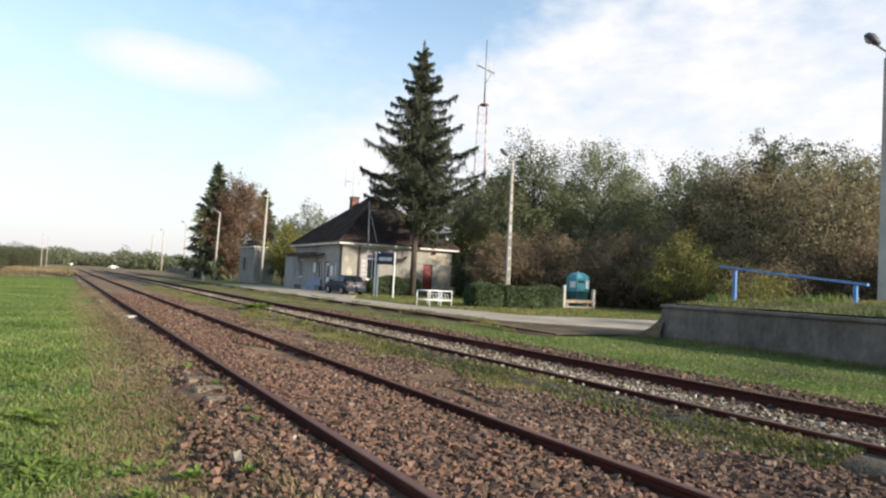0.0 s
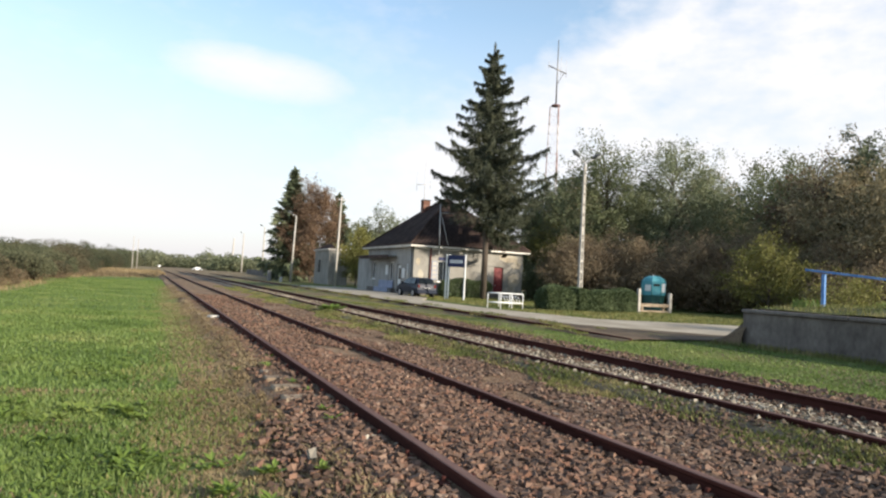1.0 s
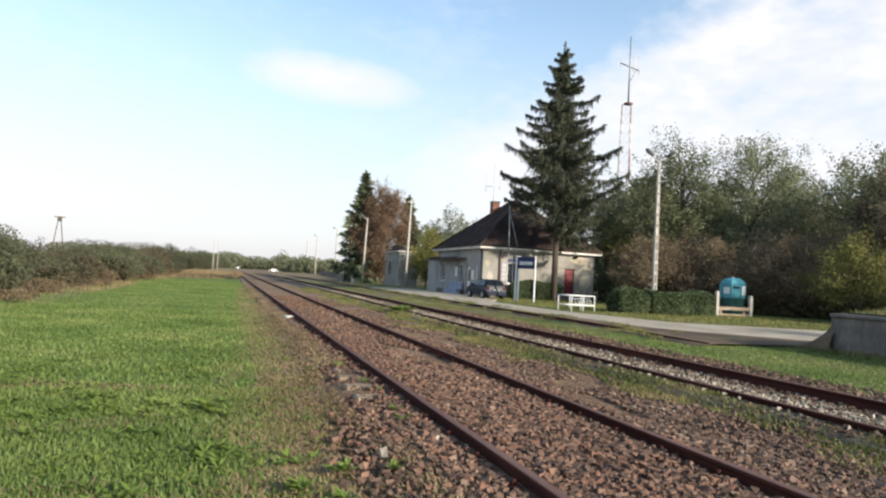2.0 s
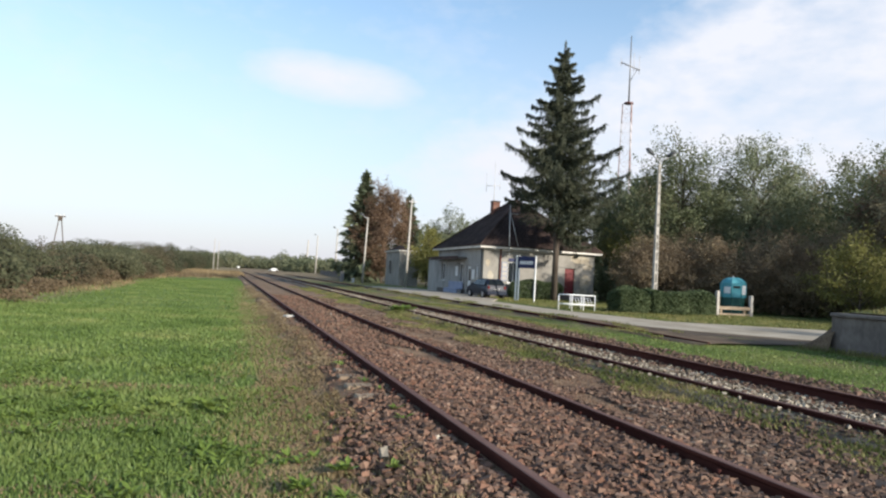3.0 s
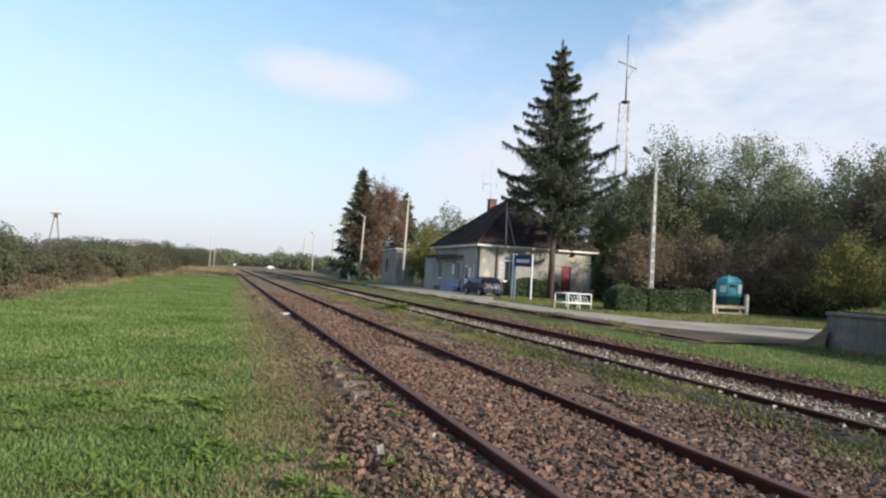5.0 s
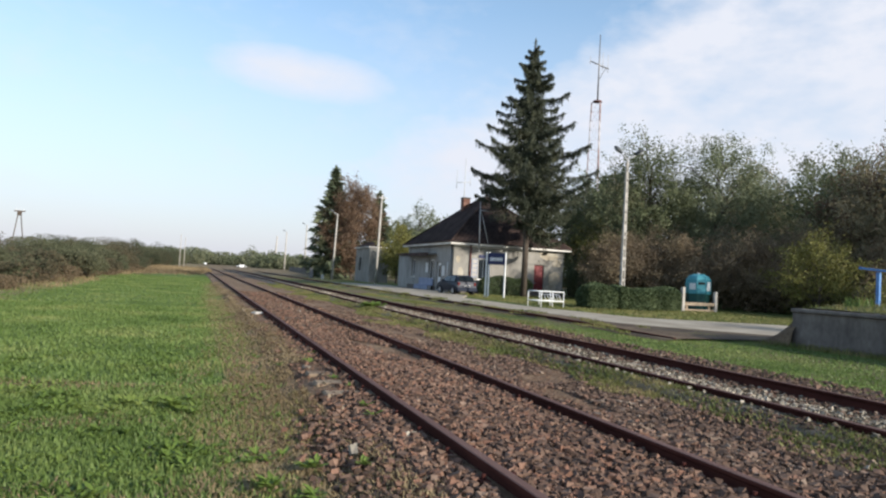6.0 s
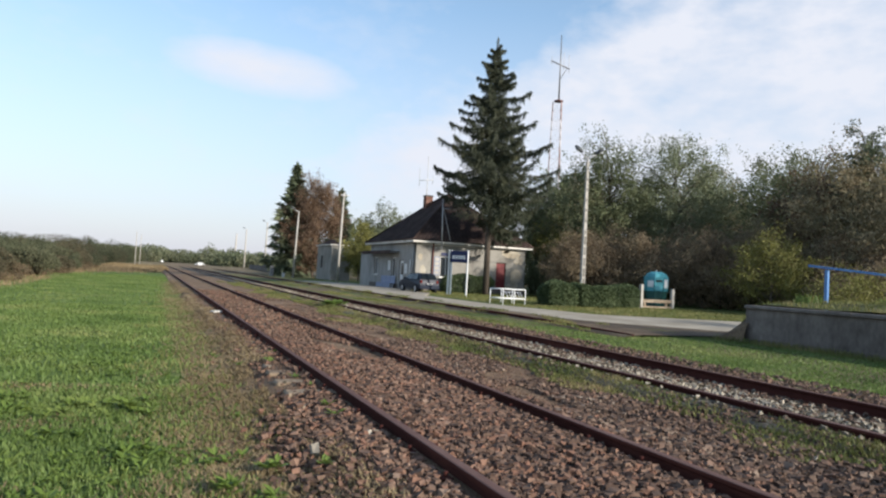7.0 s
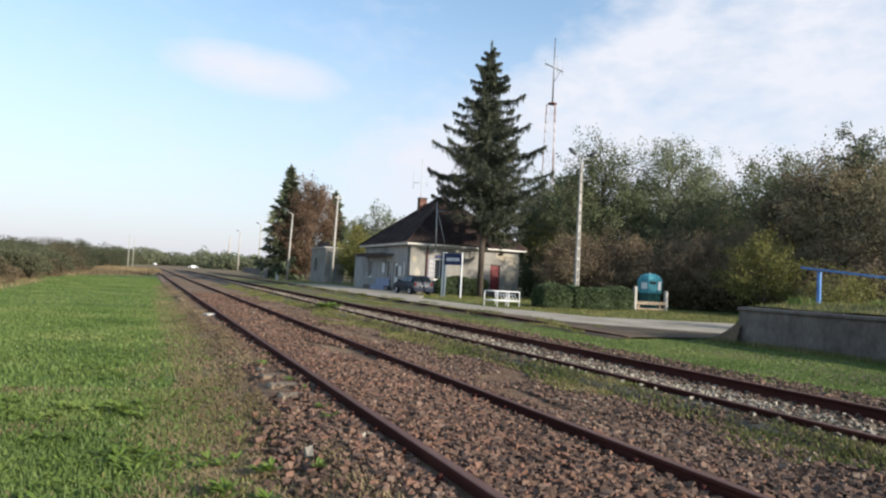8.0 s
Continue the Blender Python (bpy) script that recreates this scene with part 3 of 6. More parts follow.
def dirt_strip():
    ys = np.arange(13.5, 130, 0.8)
    vs = []
    for y in ys:
        e0, e1 = 0.3 * noise.noise(Vector((1, y * 0.4, 5))), 0.3 * noise.noise(Vector((9, y * 0.4, 5)))
        for x, z in ((10.9 + e0, -0.1), (11.1 + e0, 0.06), (11.6, 0.10 + 0.02 * noise.noise(Vector((2, y, 0)))), (path_edge(y) + 0.2 + e1 * 0.5, 0.105), (path_edge(y) + 0.35, -0.1)):
            vs.append((x, y, z))
    k = 5
    i, j = np.meshgrid(np.arange(k - 1), np.arange(len(ys) - 1))
    a = (j * k + i).ravel()
    ob = soup("road", np.array(vs), np.stack([a, a + 1, a + k + 1, a + k], 1), "dirt")
    ob.data.shade_smooth()
    tagged(ob, "dark bare dirt strip along the platform edge", "dirt strip", kind="structure")


dirt_strip()


def buried_rail():
    t = thing("siding_rail", "half-buried rusty siding rail along the platform edge", "rail", kind="structure")
    ob = part("rail", rail_mesh(19.0, 140, 0.17), ["rust", "rust"], t)
    ob.location.x = 11.35
    ob = part("rail", rail_mesh(-5.4, 0.0, 0.0), ["rust", "rust"], t, "rail end sinking into the dirt")
    ob.location, ob.rotation_euler = (11.35, 18.99, 0.168), (0.011, 0, 0)


buried_rail()


# ---- loading bank with its concrete face ----
def bank_top(x, y):
    """Height of the grassed loading bank, rising a little away from its end."""
    return 1.04 + 0.10 * min(1, max(0, (x - 14.2) / 1.2)) + 0.18 * min(1, max(0, (12.0 - y) / 4)) * min(1, max(0, (x - 14.4) / 1.4))


def loading_bank():
    t = thing("loading_bank", "grey stained concrete loading platform with grass on top", "platform", kind="structure")
    x0, top = 13.9, 1.01
    y = -9.0
    while y < 12.4:
        y1 = min(y + 3.1, 12.42)
        part("coping", boxed((x0 - 0.07, y + 0.005, top - 0.086), (x0 + 0.5, y1 - 0.005, top + 0.0), 0.015), "concrete", t)
        y = y1
    part("wall_face", boxed((x0, -9.0, -0.3), (x0 + 0.348, 12.42, top - 0.09), 0.012), "concrete", t, "grey stained concrete face")
    # end wall and earth core
    part("end_wall", boxed((x0 + 0.35, 12.10, -0.3), (x0 + 1.2, 12.42, top - 0.09), 0.012), "concrete", t)
    vs, nx, ny = [], 30, 50
    for j in range(ny):
        for i in range(nx):
            x, yy = x0 + 0.30 + 14 * (i / (nx - 1)), -9 + 23.6 * (j / (ny - 1))
            z = bank_top(x, yy) + 0.03 * noise.noise(Vector((x, yy, 0)))
            if yy > 12.2:
                z -= (yy - 12.2) * 0.85 * (1 + 0.2 * noise.noise(Vector((x * 0.7, yy, 3))))
            if x > x0 + 10:
                z -= (x - x0 - 10) * 0.3
            vs.append((x, yy, max(z, -0.2)))
    i, j = np.meshgrid(np.arange(nx - 1), np.arange(ny - 1))
    a = (j * nx + i).ravel()
    ob = soup("earth_fill", np.array(vs), np.stack([a, a + 1, a + nx + 1, a + nx], 1), "bank", t, "earth fill with a sloping dirt end")
    ob.data.shade_smooth()
    # dirt spilled past the wall's end
    vs, nx, ny = [], 12, 10
    for j in range(ny):
        for i in range(nx):
            u, w = i / (nx - 1), j / (ny - 1)
            x, yy = x0 - 0.25 + 1.6 * u, 12.3 + 1.35 * w
            z = (0.82 - 0.92 * w) * min(1, 0.35 + 2.4 * u) + 0.05 * noise.noise(Vector((x * 2, yy * 2, 0)))
            vs.append((x, yy, -0.2 if (i == 0 or w == 1) else z))
    i, j = np.meshgrid(np.arange(nx - 1), np.arange(ny - 1))
    a = (j * nx + i).ravel()
    ob = soup("dirt_slope", np.array(vs), np.stack([a, a + 1, a + nx + 1, a + nx], 1), "dirt", t, "dark bare dirt slope")
    ob.data.shade_smooth()


loading_bank()

# ---- station house ----
GY, WX = 46.0, 18.0          # gable wall plane, track-side wall plane
HX1, HY1 = 27.3, 57.1        # far corners
BASE, EAVE = -0.1, 3.80


def wall_with_holes(axis, fixed, thick, a0, a1, z0, z1, holes):
    """A wall of the given thickness along an axis, cut through by openings (a, b, z, z)."""
    us = sorted({a0, a1, *[h[0] for h in holes], *[h[1] for h in holes]})
    zs = sorted({z0, z1, *[h[2] for h in holes], *[h[3] for h in holes]})
    solid = lambda u, z: not any(h[0] < u < h[1] and h[2] < z < h[3] for h in holes)
    bm = bmesh.new()
    cells = {(i, j) for i in range(len(us) - 1) for j in range(len(zs) - 1) if solid((us[i] + us[i + 1]) / 2, (zs[j] + zs[j + 1]) / 2)}
    put = (lambda u, w, z: (u, w, z)) if axis == "x" else (lambda u, w, z: (w, u, z))
    f0, f1 = fixed, fixed + thick
    cache = {}

    def v(u, w, z):
        key = (u, w, z)
        if key not in cache:
            cache[key] = bm.verts.new(put(u, w, z))
        return cache[key]

    for i, j in cells:
        u0, u1, b0, b1 = us[i], us[i + 1], zs[j], zs[j + 1]
        for w in (f0, f1):
            bm.faces.new((v(u0, w, b0), v(u1, w, b0), v(u1, w, b1), v(u0, w, b1)))
        for (di, dj), (p, q) in {(-1, 0): ((u0, b0), (u0, b1)), (1, 0): ((u1, b0), (u1, b1)), (0, -1): ((u0, b0), (u1, b0)), (0, 1): ((u0, b1), (u1, b1))}.items():
            if (i + di, j + dj) not in cells:
                bm.faces.new((v(p[0], f0, p[1]), v(q[0], f0, q[1]), v(q[0], f1, q[1]), v(p[0], f1, p[1])))
    bmesh.ops.recalc_face_normals(bm, faces=bm.faces)
    return bm


def window_in(parent, axis, fixed, a0, a1, z0, z1, inset=0.1, bars=2):
    """A casement set into an opening: frame, mullion, panes and sill."""
    put = (lambda lo, hi, b=0.0: boxed((lo[0], fixed + lo[1], lo[2]), (hi[0], fixed + hi[1], hi[2]), b)) if axis == "x" else (lambda lo, hi, b=0.0: boxed((fixed + lo[1], lo[0], lo[2]), (fixed + hi[1], hi[0], hi[2]), b))
    w = part("window", put((a0 + 0.003, inset + 0.06, z0 + 0.003), (a1 - 0.003, inset + 0.09, z1 - 0.003)), "tyre", parent, "white-framed window with dark panes")
    fw = 0.07
    for lo, hi in (((a0, inset, z0), (a0 + fw, inset + 0.06, z1)), ((a1 - fw, inset, z0), (a1, inset + 0.06, z1)), ((a0 + fw, inset, z0), (a1 - fw, inset + 0.06, z0 + fw)), ((a0 + fw, inset, z1 - fw), (a1 - fw, inset + 0.06, z1))):
        part("frame", put(lo, hi, 0.008), "white", w)
    step = (a1 - a0 - 2 * fw) / bars
    for i in range(bars):
        s = a0 + fw + i * step
        if i:
            part("mullion", put((s - 0.03, inset + 0.005, z0 + fw), (s + 0.03, inset + 0.055, z1 - fw), 0.006), "white", w)
        part("pane", put((s + (0.03 if i else 0), inset + 0.025, z0 + fw), (s + step - (0.03 if i < bars - 1 else 0), inset + 0.032, z1 - fw)), "glass", w)
    part("sill", put((a0 - 0.06, -0.06, z0 - 0.06), (a1 + 0.06, 0.1, z0 - 0.003), 0.01), "fascia", w)
    return w


def station_house():
    h = thing("station_house", "single-storey cream rendered station house with brown hipped roof", "house")
    # gable wall, facing the camera's end of the line
    door = (24.75, 25.60, 0.12, 2.52)
    win = (19.98, 20.95, 1.15, 2.75)
    part("wall", wall_with_holes("x", GY, 0.35, WX, HX1, BASE, EAVE, [door, win]), "plaster", h, "sunlit cream render wall with fallen patches")
    part("wall", wall_with_holes("y", WX, 0.35, GY + 0.352, HY1, BASE, EAVE, [(48.6, 49.6, 0.15, 2.35), (50.3, 51.4, 1.0, 2.55), (55.0, 55.9, 1.1, 2.6)]), "plaster_grey", h, "shaded grey render wall facing the tracks")
    part("wall", boxed((HX1 - 0.35, GY + 0.352, BASE), (HX1, HY1 - 0.352, EAVE)), "plaster", h)
    part("wall", boxed((WX + 0.352, HY1 - 0.35, BASE), (HX1, HY1, EAVE)), "plaster", h)
    part("plinth", boxed((WX - 0.03, GY - 0.035, BASE), (HX1 + 0.03, GY - 0.003, 0.42), 0.01), "concrete", h, "grey concrete plinth")
    part("plinth", boxed((WX - 0.035, GY + 0.0, BASE), (WX - 0.003, 48.55, 0.42), 0.01), "concrete", h)
    part("plinth", boxed((WX - 0.035, 49.65, BASE), (WX - 0.003, HY1, 0.42), 0.01), "concrete", h)
    # red door
    d = part("door", boxed((door[0] + 0.05, GY + 0.10, door[2]), (door[1] - 0.05, GY + 0.15, door[3] - 0.05), 0.01), "red", h, "red painted wooden door")
    for z0, z1 in ((0.3, 1.0), (1.15, 2.3)):
        part("door_panel", boxed((door[0] + 0.17, GY + 0.085, z0), (door[1] - 0.17, GY + 0.099, z1), 0.012), "red", d)
    part("door_handle", tubed((door[0] + 0.12, GY + 0.05, 1.1), (door[0] + 0.24, GY + 0.05, 1.1), 0.012), "galv", d)
    for lo, hi in (((door[0], GY + 0.06, door[2]), (door[0] + 0.048, GY + 0.17, door[3])), ((door[1] - 0.048, GY + 0.06, door[2]), (door[1], GY + 0.17, door[3])), ((door[0] + 0.05, GY + 0.06, door[3] - 0.048), (door[1] - 0.05, GY + 0.17, door[3]))):
        part("door_frame", boxed(lo, hi, 0.006), "rustbrown", h)
    part("doorstep", boxed((door[0] - 0.2, GY - 0.75, -0.12), (door[1] + 0.2, GY - 0.04, 0.11), 0.02), "concrete", h)
    window_in(h, "x", GY, *win)
    part("notice_board", boxed((20.0, GY - 0.035, 2.78), (20.95, GY - 0.004, 3.02), 0.006), "signblue", h, "blue panel over the window")
    part("shutter", boxed((19.45, GY - 0.04, 1.3), (19.9, GY - 0.004, 2.7), 0.01), "paleblue", h, "faded blue poster board")
    for i in range(4):
        part("poster", boxed((19.50, GY - 0.048, 1.38 + i * 0.33), (19.85, GY - 0.0435, 1.64 + i * 0.33)), "post", h)
    # patches where the render has come away, proud rims of older coat
    rnd = random.Random(4)
    for cx, cz, rx, rz in ((26.1, 3.25, 0.85, 0.30), (26.7, 2.75, 0.42, 0.3), (25.5, 3.45, 0.35, 0.16), (26.55, 1.55, 0.5, 0.55), (26.2, 0.75, 0.6, 0.3), (18.6, 1.6, 0.25, 0.4), (18.35, 2.6, 0.18, 0.25)):
        ring = []
        for i in range(22):
            a = 2 * math.pi * i / 22
            k = 1 + 0.35 * noise.noise(Vector((cx + math.cos(a) * 1.5, cz + math.sin(a) * 1.5, 4))) + rnd.uniform(-0.08, 0.08)
            ring.append((min(HX1 - 0.02, cx + rx * k * math.cos(a)), cz + rz * k * math.sin(a)))
        part("render_patch", prism(ring, "y", GY - 0.007, GY - 0.001), "plaster_pale", h, "yellowish patch of bare render")
    # a thin conduit line along the gable
    part("cable", tubed((20.4, GY - 0.02, 2.62), (25.6, GY - 0.02, 2.55), 0.016, n=6), "gutter", h)
    part("cornice", boxed((WX - 0.05, GY - 0.05, EAVE - 0.25), (HX1 + 0.05, GY - 0.004, EAVE - 0.17), 0.01), "fascia", h)
    # downpipes
    part("downpipe", tubed((19.32, GY - 0.08, 0.1), (19.32, GY - 0.08, EAVE - 0.1), 0.06, n=10), "rustbrown", h, "dark red-brown downpipe")
    part("downpipe", tubed((WX - 0.08, 46.3, 0.1), (WX - 0.08, 46.3, EAVE - 0.1), 0.05, n=10), "gutter", h)
    # track side: door, windows, canopy, wing, bench
    d = part("door", boxed((WX + 0.12, 48.65, 0.15), (WX + 0.17, 49.55, 2.3), 0.01), "white", h, "pale wooden entrance door")
    part("door_glass", boxed((WX + 0.105, 48.85, 1.2), (WX + 0.118, 49.35, 2.1)), "glass", d)
    part("doorstep", boxed((WX - 0.8, 48.4, -0.1), (WX - 0.04, 49.8, 0.14), 0.02), "concrete", h)
    window_in(h, "y", WX, 50.3, 51.4, 1.0, 2.55)
    window_in(h, "y", WX, 55.0, 55.9, 1.1, 2.6)
    part("canopy", boxed((WX - 0.8, 49.6, 2.93), (WX - 0.04, 56.8, 3.05), 0.02), "gutter", h, "flat grey canopy over the entrance")
    part("canopy_edge", boxed((WX - 0.86, 49.55, 2.80), (WX - 0.802, 56.85, 3.08), 0.01), "roof", h)
    part("notice", boxed((WX - 0.03, 47.75, 1.3), (WX - 0.003, 48.3, 2.05), 0.004), "paper", h, "white paper timetable")
    part("notice", boxed((WX - 0.03, 51.6, 1.5), (WX - 0.003, 52.2, 2.3), 0.004), "paper", h)
    part("light_tube", tubed((WX - 0.06, 47.0, 1.2), (WX - 0.06, 47.0, 2.35), 0.05), "white", h, "white vertical pipe")
    # roof: hipped, with tile courses as steps
    ov = 0.42
    x0, x1, y0, y1 = WX - ov, HX1 + ov, GY - ov, HY1 + ov
    zr, ze = 8.05, EAVE + 0.05
    ra, rb = Vector((22.65, 51.0, zr)), Vector((22.65, 52.1, zr))
    c = [Vector((x0, y0, ze)), Vector((x1, y0, ze)), Vector((x1, y1, ze)), Vector((x0, y1, ze))]
    roof = part("roof", roof_body(c, ra, rb), "roof", h, "dark brown hipped roof of weathered tiles")
    courses(c[0], c[1], ra, ra, roof)
    courses(c[3], c[0], rb, ra, roof)
    for a, b in ((c[0], ra), (c[1], ra), (c[3], rb), (c[2], rb), (ra, rb)):
        part("ridge_cap", tubed(a + Vector((0, 0, 0.03)), b + Vector((0, 0, 0.05)), 0.09, n=8), "roof", roof)
    part("fascia", boxed((x0 - 0.03, y0 - 0.03, EAVE - 0.13), (x1 + 0.03, y0 - 0.002, EAVE + 0.045), 0.008), "fascia", h, "pale eaves board")
    part("fascia", boxed((x0 - 0.03, y0 + 0.0, EAVE - 0.13), (x0 - 0.002, y1, EAVE + 0.045), 0.008), "fascia", h)
    part("soffit", boxed((x0, y0, EAVE - 0.10), (x1, y1, EAVE - 0.002)), "fascia", h)
    for p, q in (((x0 - 0.09, y0 - 0.09, EAVE + 0.075), (x1, y0 - 0.09, EAVE + 0.06)), ((x0 - 0.09, y0 - 0.09, EAVE + 0.075), (x0 - 0.09, y1, EAVE + 0.06))):
        part("gutter", tubed(p, q, 0.05, n=8), "roof", h, "dark eaves gutter")
    # chimney of brick courses
    cx, cy = 21.6, 53.1
    ch = part("chimney", boxed((cx - 0.30, cy - 0.30, 6.2), (cx + 0.30, cy + 0.30, 8.02)), "concrete_cap", h, "red brick chimney stack")
    for k in range(13):
        z = 6.85 + k * 0.088
        for i in range(2):
            o = 0.0 if k % 2 else 0.06
            part("brick", boxed((cx - 0.31 + i * 0.32 - o * 0.3, cy - 0.318, z), (cx - 0.31 + i * 0.32 + 0.295, cy - 0.301, z + 0.075), 0.004), "brick", ch)
            part("brick", boxed((cx - 0.318, cy - 0.30 + i * 0.31, z), (cx - 0.301, cy - 0.30 + i * 0.31 + 0.29, z + 0.075), 0.004), "brick", ch)
    part("chimney_cap", boxed((cx - 0.36, cy - 0.36, 8.022), (cx + 0.36, cy + 0.36, 8.11), 0.02), "concrete_cap", ch)
    # low side wing beyond the main block
    part("wing_wall", boxed((WX + 0.05, HY1 + 0.003, BASE), (HX1 - 2, 60.2, 3.0), 0.01), "plaster_grey", h, "low rendered side wing")
    part("wing_roof", prism([(WX - 0.15, 3.003), (HX1 - 1.8, 3.003), (HX1 - 1.8, 3.4), (WX - 0.15, 3.1)], "y", HY1 + 0.003, 60.4), "roof", h)


def roof_body(c, ra, rb):
    bm = bmesh.new()
    v = [bm.verts.new(p) for p in c]
    a, b = bm.verts.new(ra), bm.verts.new(rb)
    for f in ((v[0], v[1], a), (v[1], v[2], b, a), (v[2], v[3], b), (v[3], v[0], a, b), (v[3], v[2], v[1], v[0])):
        bm.faces.new(f)
    bmesh.ops.recalc_face_normals(bm, faces=bm.faces)
    return bm


def courses(p, q, top_q, top_p, parent):
    """Tile courses on one roof slope, each a thin lapped strip of separate tiles, joined."""
    bm = bmesh.new()
    nrm = (q - p).cross(top_p - p).normalized()
    if nrm.z < 0:
        nrm = -nrm
    rows = 20
    rnd = random.Random(9)
    tl, tr = (top_p, top_p) if (top_q - top_p).length < 0.01 else (top_q, top_p)
    for k in range(rows):
        u0, u1 = k / rows, (k + 1.15) / rows
        a0, b0 = p.lerp(tl, u0), q.lerp(tr, u0)
        a1, b1 = p.lerp(tl, min(1, u1)), q.lerp(tr, min(1, u1))
        cnt = max(1, int((b0 - a0).length / 0.34))
        for i in range(cnt):
            s0, s1 = i / cnt + 0.004, (i + 1) / cnt - 0.004
            lift = nrm * (0.035 + rnd.uniform(-0.008, 0.012))
            low = [a0.lerp(b0, s0) + lift, a0.lerp(b0, s1) + lift]
            high = [a1.lerp(b1, s1) + nrm * 0.008, a1.lerp(b1, s0) + nrm * 0.008]
            f = [bm.verts.new(w) for w in (*low, *high)]
            g = [bm.verts.new(w - lift * 0.85) for w in low]
            bm.faces.new(f)
            bm.faces.new((g[0], g[1], f[1], f[0]))
    tagged(part("tiles", bm, "roof", parent), kind="stuff")


station_house()


def roof_antenna():
    t = thing("roof_antenna", "thin galvanised antenna mast with side arm on the house eaves", "antenna")
    x, y = 19.8, GY - 0.52
    part("mast", tubed((x, y, 3.2), (x - 0.1, y, 6.95), 0.05, 0.04), "galv", t)
    part("arm", tubed((x - 0.1, y, 6.3), (x + 1.15, y, 6.32), 0.03), "galv", t)
    part("brace", tubed((x + 0.75, y + 0.1, 3.85), (x + 0.1, y, 5.9), 0.025), "galv", t)
    part("stay", tubed((x + 0.1, y, 5.9), (x - 0.06, y, 6.3), 0.025), "galv", t)
    for z in (3.3, 3.65):
        part("bracket", boxed((x - 0.05, y, z), (x + 0.05, GY - 0.02 if z < 3.5 else y + 0.1, z + 0.05)), "galv", t)


def whip_antenna():
    t = thing("rooftop_aerial", "tall thin forked radio aerial above the chimney", "antenna")
    x, y = 21.6, 53.5
    part("mast", tubed((x, y, 6.2), (x, y, 11.6), 0.045, 0.03), "galv", t)
    part("crossbar", tubed((x - 0.75, y, 9.4), (x + 0.55, y, 9.55), 0.03), "galv", t)
    part("whip", tubed((x - 0.75, y, 8.9), (x - 0.75, y, 10.5), 0.025), "galv", t)
    part("whip", tubed((x + 0.5, y, 9.2), (x + 0.5, y, 9.9), 0.025), "galv", t)


roof_antenna()
whip_antenna()

# ---- trees and bushes ----
def leaf_quads(centres, size, rng, flat=0.0, long=1.6, out=None, along=None):
    """A pointed leaf at every centre, turned loosely outwards from its clump, or drawn out along its twig."""
    k = len(centres)
    a = rng.normal(size=(k, 3))
    a[:, 2] *= 1 - flat
    n = rng.normal(size=(k, 3))
    if out is not None:
        n = out + n * 0.42
        a = np.cross(n, a)
    if along is not None:
        a = along + a * 0.35
    a /= np.linalg.norm(a, axis=1, keepdims=True) + 1e-9
    b = np.cross(a, n)
    b /= np.linalg.norm(b, axis=1, keepdims=True) + 1e-9
    s = size * rng.uniform(0.6, 1.35, (k, 1))
    s = s * 1.2
    v = np.stack([centres - a * s * long * 0.5 + b * s * 0.35, centres - a * s * long * 0.3 - b * s * 0.5, centres + a * s * long * 0.5], 1).reshape(-1, 3)
    return v, np.arange(3 * k).reshape(-1, 3)


def branchy(rng, h, spread, fork, r0, tips):
    """Trunk and limbs: a tapered stem, and limbs that bend up and out to given tips."""
    bm = bmesh.new()
    pts = [Vector((0, 0, -0.15))]
    for i in range(1, 7):
        pts.append(Vector((rng.normal() * 0.06 * h * 0.12 * i, rng.normal() * 0.06 * h * 0.12 * i, h * 0.85 * i / 6)))
    for i in range(6):
        tube(bm, pts[i], pts[i + 1], r0 * (1 - 0.14 * i), r0 * (1 - 0.14 * (i + 1)), 8)
    for tip in tips:
        tip = Vector(tip)
        z = max(fork, min(h * 0.8, tip.z - 0.55 * math.hypot(tip.x, tip.y)))
        i = min(5, int(z / (h * 0.85) * 6))
        a = pts[i].lerp(pts[i + 1], z / (h * 0.85) * 6 - i)
        mid = a.lerp(tip, 0.5) + Vector((0, 0, 0.06 * h))
        tube(bm, a, mid, r0 * 0.32, r0 * 0.18, 5)
        tube(bm, mid, tip, r0 * 0.18, r0 * 0.05, 5)
    return bm


